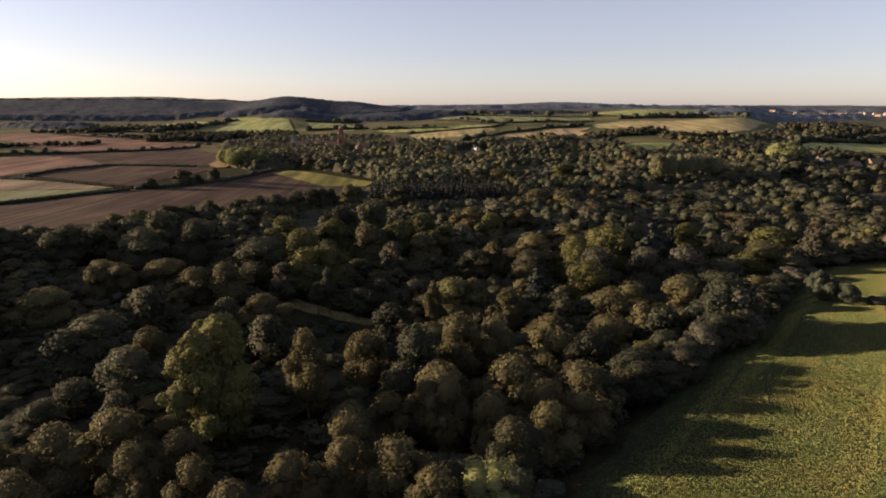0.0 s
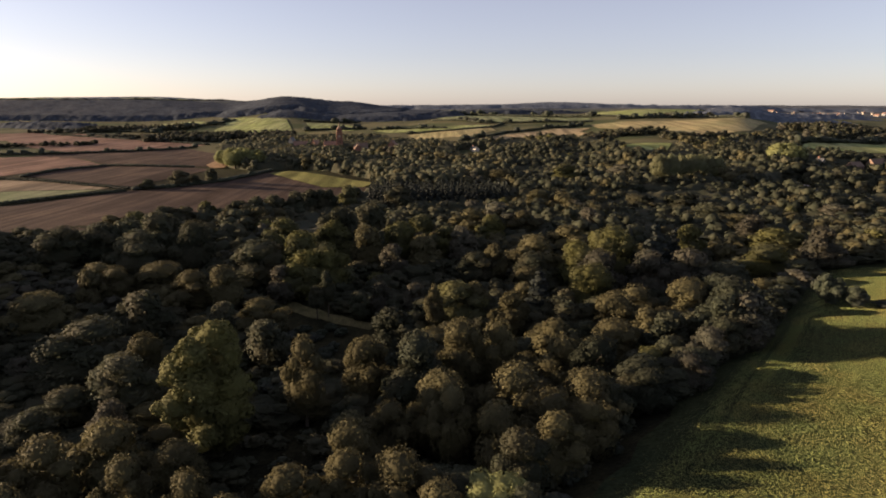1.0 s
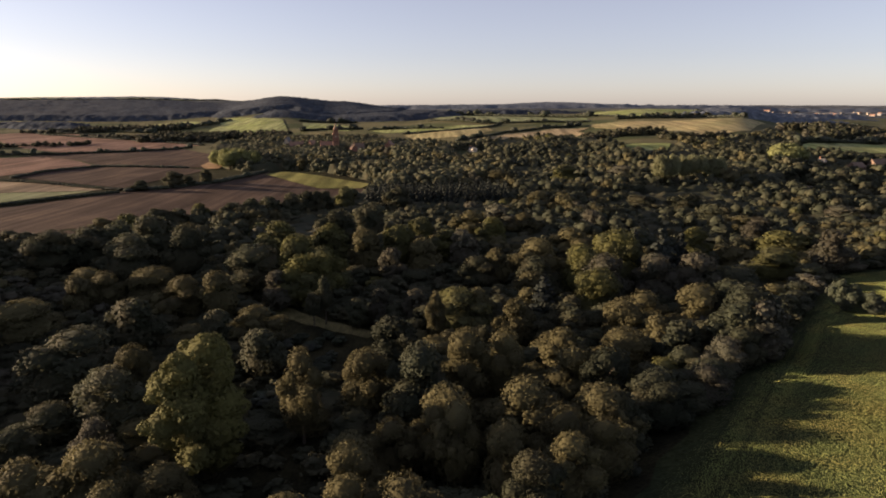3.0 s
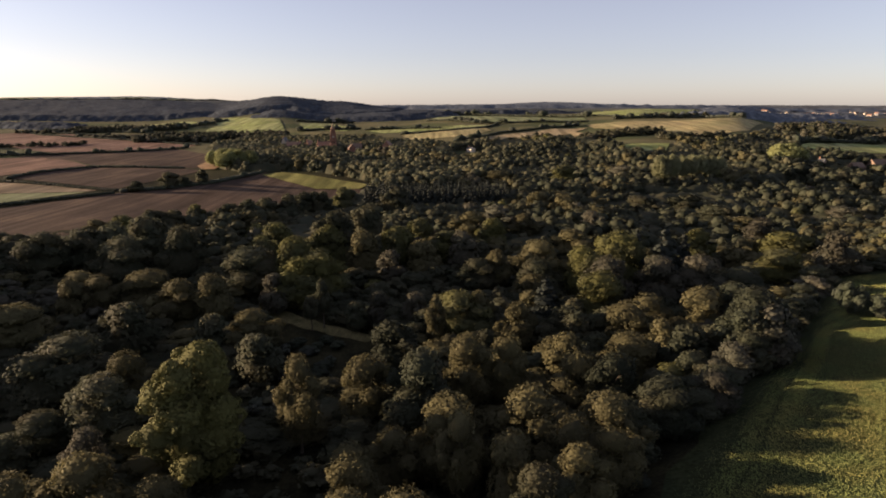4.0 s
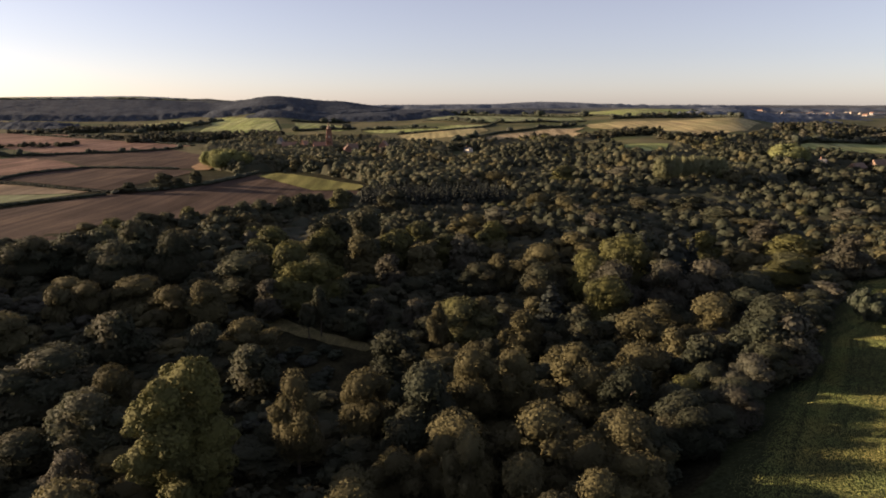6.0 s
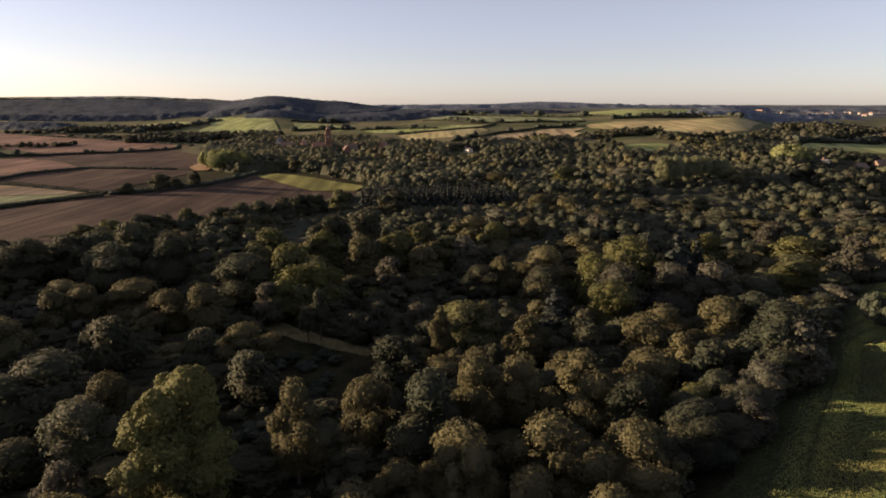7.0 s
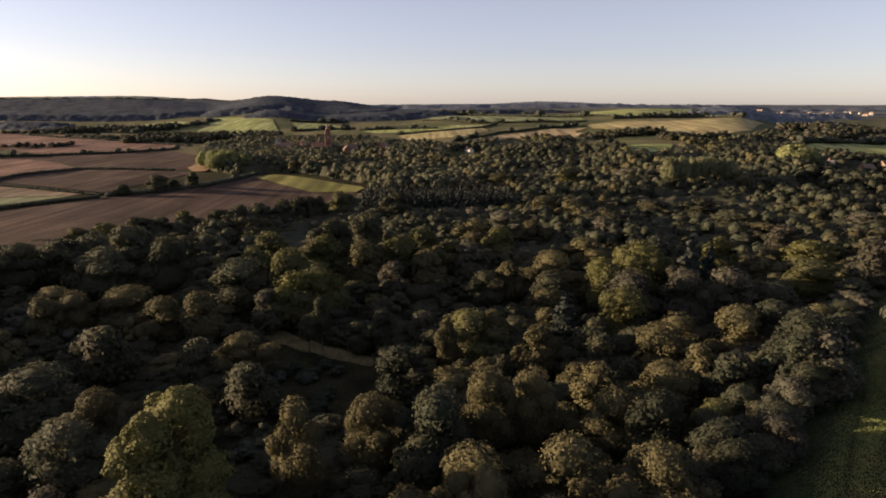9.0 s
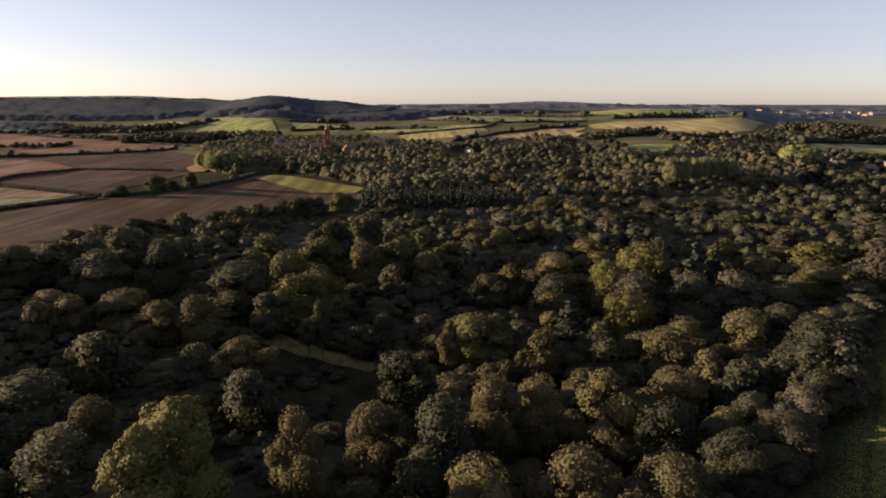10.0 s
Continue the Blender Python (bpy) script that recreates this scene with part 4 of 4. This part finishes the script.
HEDGES_NORTH = (
    (((-608, 1300), (-562, 1360), (-519, 1408), (-503, 1524)), 5.0, 6.0, 0.3, "hedge climbing beside green pasture"),
    (((-57, 1016), (15, 1020), (84, 1076), (112, 1136)), 3.2, 3.6, 0.08, "dark hedge between pasture and stubble"),
    (((24, 852), (62, 896), (102, 960), (160, 996), (234, 1048)), 3.6, 4.0, 0.2, "dark hedge with trees between stubble fields"),
    (((-18, 1376), (82, 1184), (184, 1152), (272, 1128)), 4.0, 5.0, 0.15, "hedge below dull green pasture"),
    (((-46, 1732), (97, 1628), (224, 1488), (327, 1356)), 6.0, 7.0, 0.2, "far hedge along a pasture's top"),
    (((322, 1140), (374, 1128), (473, 1120), (519, 1060)), 5.0, 5.0, 0.3, "hedge and trees behind golden stubble"),
    (((-128, 1136), (-66, 1124), (6, 1088)), 4.0, 4.0, 0.1, "hedge along green pasture"),
)
HEDGES_FAR = (
    (((457, 1136), (540, 1300), (608, 1476)), 4.0, 5.0, 0.1, "hedge over the hilltop"),
    (((-258, 1184), (-144, 1180)), 5.0, 5.0, 0.2, "hedge below green pasture"),
    (((433, 760), (560, 790)), 5.0, 5.0, 0.2, "hedge behind the farm's field"),
    (((594, 916), (758, 1060)), 4.0, 5.0, 0.2, "far hedge with trees"),
    (((-308, 1400), (-186, 1420)), 5.0, 6.0, 0.2, "hedge along a hillside pasture"),
    (((337, 1424), (363, 1228)), 4.0, 5.0, 0.1, "hedge down a hillside"),
    (((-2400, 2960), (-1300, 2880), (-700, 2680)), 4.0, 9.0, 0.1, "far hedge on the skyline"),
)
for row in HEDGES_WEST + HEDGES_NORTH + HEDGES_FAR:
    hedge(*row)
for x, y, top, radius in ((-232, 482, 4, 6.0), (-214, 502, 9, 8.5), (-196, 522, 9, 6.5), (-205, 510, 4, 5)):
    tree("oak", x, y, top, radius, "round dark oak grown out of a field hedge")
for i in range(16):
    k = i / 15
    x, y = -176 + 112 * k + random.uniform(-4, 4), 316 + 86 * k + random.uniform(-4, 4)
    tree(random.choice(("oak", "oak", "oak", "willow", "yellow")), x, y, 4.5 + 4.5 * k + random.uniform(-1.2, 1.2), random.uniform(5.2, 7.2), "tall leafy tree where the wood meets the plough")
for i in range(7):
    tree("pale", 158 + 9.4 * i, 446 + 6.0 * i, 25.5 - 0.45 * i + random.uniform(-1, 1), random.uniform(4.8, 6.2), "tall pale-topped tree in a row above the wood")

# ---- buildings ----
def part(name, bm, mat, parent, label=""):
    """Links a bmesh as one mesh under a thing."""
    data = bpy.data.meshes.new(name)
    bmesh.ops.recalc_face_normals(bm, faces=bm.faces[:])
    bm.to_mesh(data)
    bm.free()
    data.materials.append(mat)
    ob = new(name, data)
    ob.parent = parent
    return tagged(ob, label)


def box(bm, x0, x1, y0, y1, z0, z1):
    m = Matrix.Translation(((x0 + x1) / 2, (y0 + y1) / 2, (z0 + z1) / 2)) @ Matrix.Diagonal((x1 - x0, y1 - y0, z1 - z0, 1))
    bmesh.ops.create_cube(bm, size=1, matrix=m)
    return bm


def gabled_walls(w, d, h, rise):
    """Four walls with two gables."""
    bm = bmesh.new()
    v = [bm.verts.new(p) for p in ((-w / 2, -d / 2, -1), (w / 2, -d / 2, -1), (w / 2, d / 2, -1), (-w / 2, d / 2, -1), (-w / 2, -d / 2, h), (w / 2, -d / 2, h), (w / 2, d / 2, h), (-w / 2, d / 2, h), (-w / 2, 0, h + rise), (w / 2, 0, h + rise))]
    for f in ((0, 1, 5, 4), (2, 3, 7, 6), (1, 2, 6, 9, 5), (3, 0, 4, 8, 7), (4, 5, 9, 8), (6, 7, 8, 9), (0, 3, 2, 1)):
        bm.faces.new([v[i] for i in f])
    return bm


def gabled_roof(w, d, h, rise):
    """Two thick slopes, over the eaves and the gables."""
    bm = bmesh.new()
    for side in (-1, 1):
        eave, drop = d / 2 + 0.5, rise / (d / 2) * 0.5
        ring = [(-w / 2 - 0.3, side * eave, h - drop + 0.05), (w / 2 + 0.3, side * eave, h - drop + 0.05), (w / 2 + 0.3, 0, h + rise + 0.05), (-w / 2 - 0.3, 0, h + rise + 0.05)]
        low = [bm.verts.new(p) for p in ring]
        high = [bm.verts.new((x, y, z + 0.28)) for x, y, z in ring]
        bm.faces.new(low)
        bm.faces.new(high)
        for i in range(4):
            bm.faces.new([low[i], low[(i + 1) % 4], high[(i + 1) % 4], high[i]])
    return bm


def house(name, label, x, y, turn, w, d, h, rise, wall_mat, roof_mat, chimneys=1, rows=2, category="house", lift=0.0):
    root = new(name)
    root.matrix_basis = pose(x, y, float(land(x, y)) + lift, 0, 0, turn)
    part("wall", gabled_walls(w, d, h, rise), wall_mat, root)
    roof = part("roof", gabled_roof(w, d, h, rise), roof_mat, root)
    for i in range(chimneys):
        cx = -w / 2 + 1.2 + i * (w - 2.4) / max(1, chimneys - 1)
        bm = box(bmesh.new(), cx - 0.5, cx + 0.5, -0.45, 0.45, h + rise - 0.8, h + rise + 1.8)
        box(bm, cx - 0.6, cx + 0.6, -0.55, 0.55, h + rise + 1.5, h + rise + 1.7)
        part("chimney", bm, BRICK, roof)
    for floor_at in range(rows):
        for i in range(max(2, int(w / 3.2))):
            wx = -w / 2 + (i + 0.5) * w / max(2, int(w / 3.2))
            z = 1.0 + floor_at * 2.8
            if z + 1.3 < h:
                frame_box = part("window", box(bmesh.new(), wx - 0.65, wx + 0.65, -d / 2 - 0.05, -d / 2 + 0.05, z - 0.1, z + 1.4), STONE, root)
                part("pane", box(bmesh.new(), wx - 0.52, wx + 0.52, -d / 2 - 0.07, -d / 2 + 0.02, z, z + 1.3), GLASS, frame_box)
    return tagged(root, label, category, "buildings")


# The brick clock tower above the village trees.
def clock_tower(x, y):
    root = new("clock_tower")
    root.matrix_basis = pose(x, y, float(land(x, y)), 0, 0, 12)
    shaft = box(bmesh.new(), -3.1, 3.1, -3.1, 3.1, -1, 22)
    for sx in (-1, 1):
        for sy in (-1, 1):
            box(shaft, sx * 3.1 - 0.6, sx * 3.1 + 0.6, sy * 3.1 - 0.6, sy * 3.1 + 0.6, -1, 23)
    part("shaft", shaft, BRICK, root)
    for z in (8.0, 15.0, 22.4):
        part("string_course", box(bmesh.new(), -3.9, 3.9, -3.9, 3.9, z, z + 0.6), BRICK, root)
    belfry = bmesh.new()
    for sx in (-1, 1):
        for sy in (-1, 1):
            box(belfry, sx * 2.3 - 0.7, sx * 2.3 + 0.7, sy * 2.3 - 0.7, sy * 2.3 + 0.7, 23, 28)
    box(belfry, -1.5, 1.5, -1.5, 1.5, 23, 27.6)
    part("belfry", belfry, BRICK, root)
    part("cornice", box(bmesh.new(), -3.3, 3.3, -3.3, 3.3, 28, 28.6), BRICK, root)
    spire = bmesh.new()
    bmesh.ops.create_cone(spire, cap_ends=True, segments=8, radius1=2.9, radius2=1.1, depth=3.4, matrix=Matrix.Translation((0, 0, 30.3)))
    bmesh.ops.create_cone(spire, cap_ends=True, segments=8, radius1=1.2, radius2=0.05, depth=4.6, matrix=Matrix.Translation((0, 0, 34.3)))
    part("spire", spire, OLD_TILE, root)
    for turn in range(4):
        dial = bmesh.new()
        bmesh.ops.create_cone(dial, cap_ends=True, segments=20, radius1=1.3, radius2=1.3, depth=0.2, matrix=Matrix.Rotation(turn * math.pi / 2, 4, "Z") @ Matrix.Translation((0, -3.2, 19)) @ Matrix.Rotation(math.pi / 2, 4, "X"))
        part("clock_face", dial, STONE, root, "pale round clock face")
    for z in (5, 11):
        for sx in (-1.2, 1.2):
            part("window", box(bmesh.new(), sx - 0.4, sx + 0.4, -3.16, -3.0, z, z + 2.4), GLASS, root)
    return tagged(root, "tall red brick clock tower with a dark tiled spire", "tower", "buildings")


clock_tower(-131, 795)
house("village_house", "red brick house with tall gable among trees", -62, 778, 80, 12, 9, 8.5, 5.0, BRICK, TILE, 1)
house("village_house", "pale stone villa with tiled roof", -103, 798, 20, 14, 8, 4.5, 4.5, STONE, OLD_TILE, 2)
house("village_house", "brick gabled wing of a villa", -108, 788, -66, 10, 8, 4.5, 4.5, BRICK, OLD_TILE, 0)
house("village_house", "red-roofed brick house among trees", -186, 818, 10, 18, 9, 7.5, 5, BRICK, TILE, 2)
house("village_house", "red-roofed brick house among trees", -168, 826, 70, 12, 8, 8, 5, BRICK, TILE, 1)
house("village_house", "brick hall below the clock tower", -142, 806, 15, 22, 9, 8, 4, BRICK, TILE, 1)
house("white_cottage", "cream rendered cottage catching the sun", 40, 752, -58, 10, 6, 3.6, 1.6, RENDER, SLATE, 1)
house("barn", "low barn with sunlit clay-tiled roof", 365, 545, 18, 12, 9, 2.4, 3.6, OLD_TILE, OLD_TILE, 0, 1, "barn")
house("barn", "low barn with sunlit clay-tiled roof", 392, 556, 10, 14, 10, 3.5, 4.6, OLD_TILE, OLD_TILE, 0, 1, "barn")
house("farmhouse", "small cream farmhouse half hidden by trees", 341, 556, -60, 6, 5, 4.6, 2.4, RENDER, SLATE, 1, 2)
house("chapel", "grey stone chapel with narrow roof", -205, 850, 80, 10, 6, 11, 5, STONE, SLATE, 1)

# The town on the plain.
for i in range(26):
    x, y = random.uniform(1050, 1900), random.uniform(2050, 2700)
    if abs(x / y - 0.62) > 0.13:
        x = y * random.uniform(0.52, 0.73)
    house("town_house", "small far house on the plain", x, y, random.uniform(0, 180), random.uniform(14, 24), 9, 6, 4, STONE, random.choice((SLATE, SLATE, TILE)), 1, 0)
for x, y, w, turn in ((1330, 2300, 90, 5), (1480, 2350, 120, -4), (1620, 2480, 150, 3), (1230, 2100, 70, 8), (1700, 2350, 110, -6), (1120, 2080, 40, 0)):
    house("warehouse", "far long shed with pale sheet roof", x, y, turn, w * 0.6, 22, 6, 2, SHEET, SHEET, 0, 0, "warehouse")

# ---- turf of the meadow ----
def meadow_tufts(count):
    """Coarse tufts over the meadow, each a leaning blade."""
    rng = np.random.default_rng(5)
    x, y = rng.uniform(15, 215, count), rng.uniform(55, 232, count)
    # Blades thin out toward the dark floor that stands in for shade.
    ok = (edge(x, y) > -5 + 9 * rng.uniform(0, 1, count) ** 0.6) & (x < 0.82 * y + 14)
    x, y = x[ok], y[ok]
    base = np.stack([x, y, land(x, y) + 0.05], 1)
    w = rng.uniform(-0.85, 0.40, len(x))  # all lean east, their faces set to catch the low sun
    out = np.stack([np.cos(w), np.sin(w), np.zeros_like(w)], 1)
    side = np.stack([-np.sin(w), np.cos(w), np.zeros_like(w)], 1)
    tall, wide = rng.uniform(0.10, 0.20, (len(x), 1)), rng.uniform(0.07, 0.13, (len(x), 1))
    verts = [base - side * wide, base + side * wide, base + out * tall * 0.25 + np.array([[0, 0, 1.0]]) * tall]
    verts = np.stack(verts, 1).reshape(-1, 3)
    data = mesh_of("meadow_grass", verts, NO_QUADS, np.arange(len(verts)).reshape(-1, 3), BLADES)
    tagged(new("meadow_grass", data), "coarse tufted grass of the meadow", "grass", kind="stuff")


meadow_tufts(1500000)
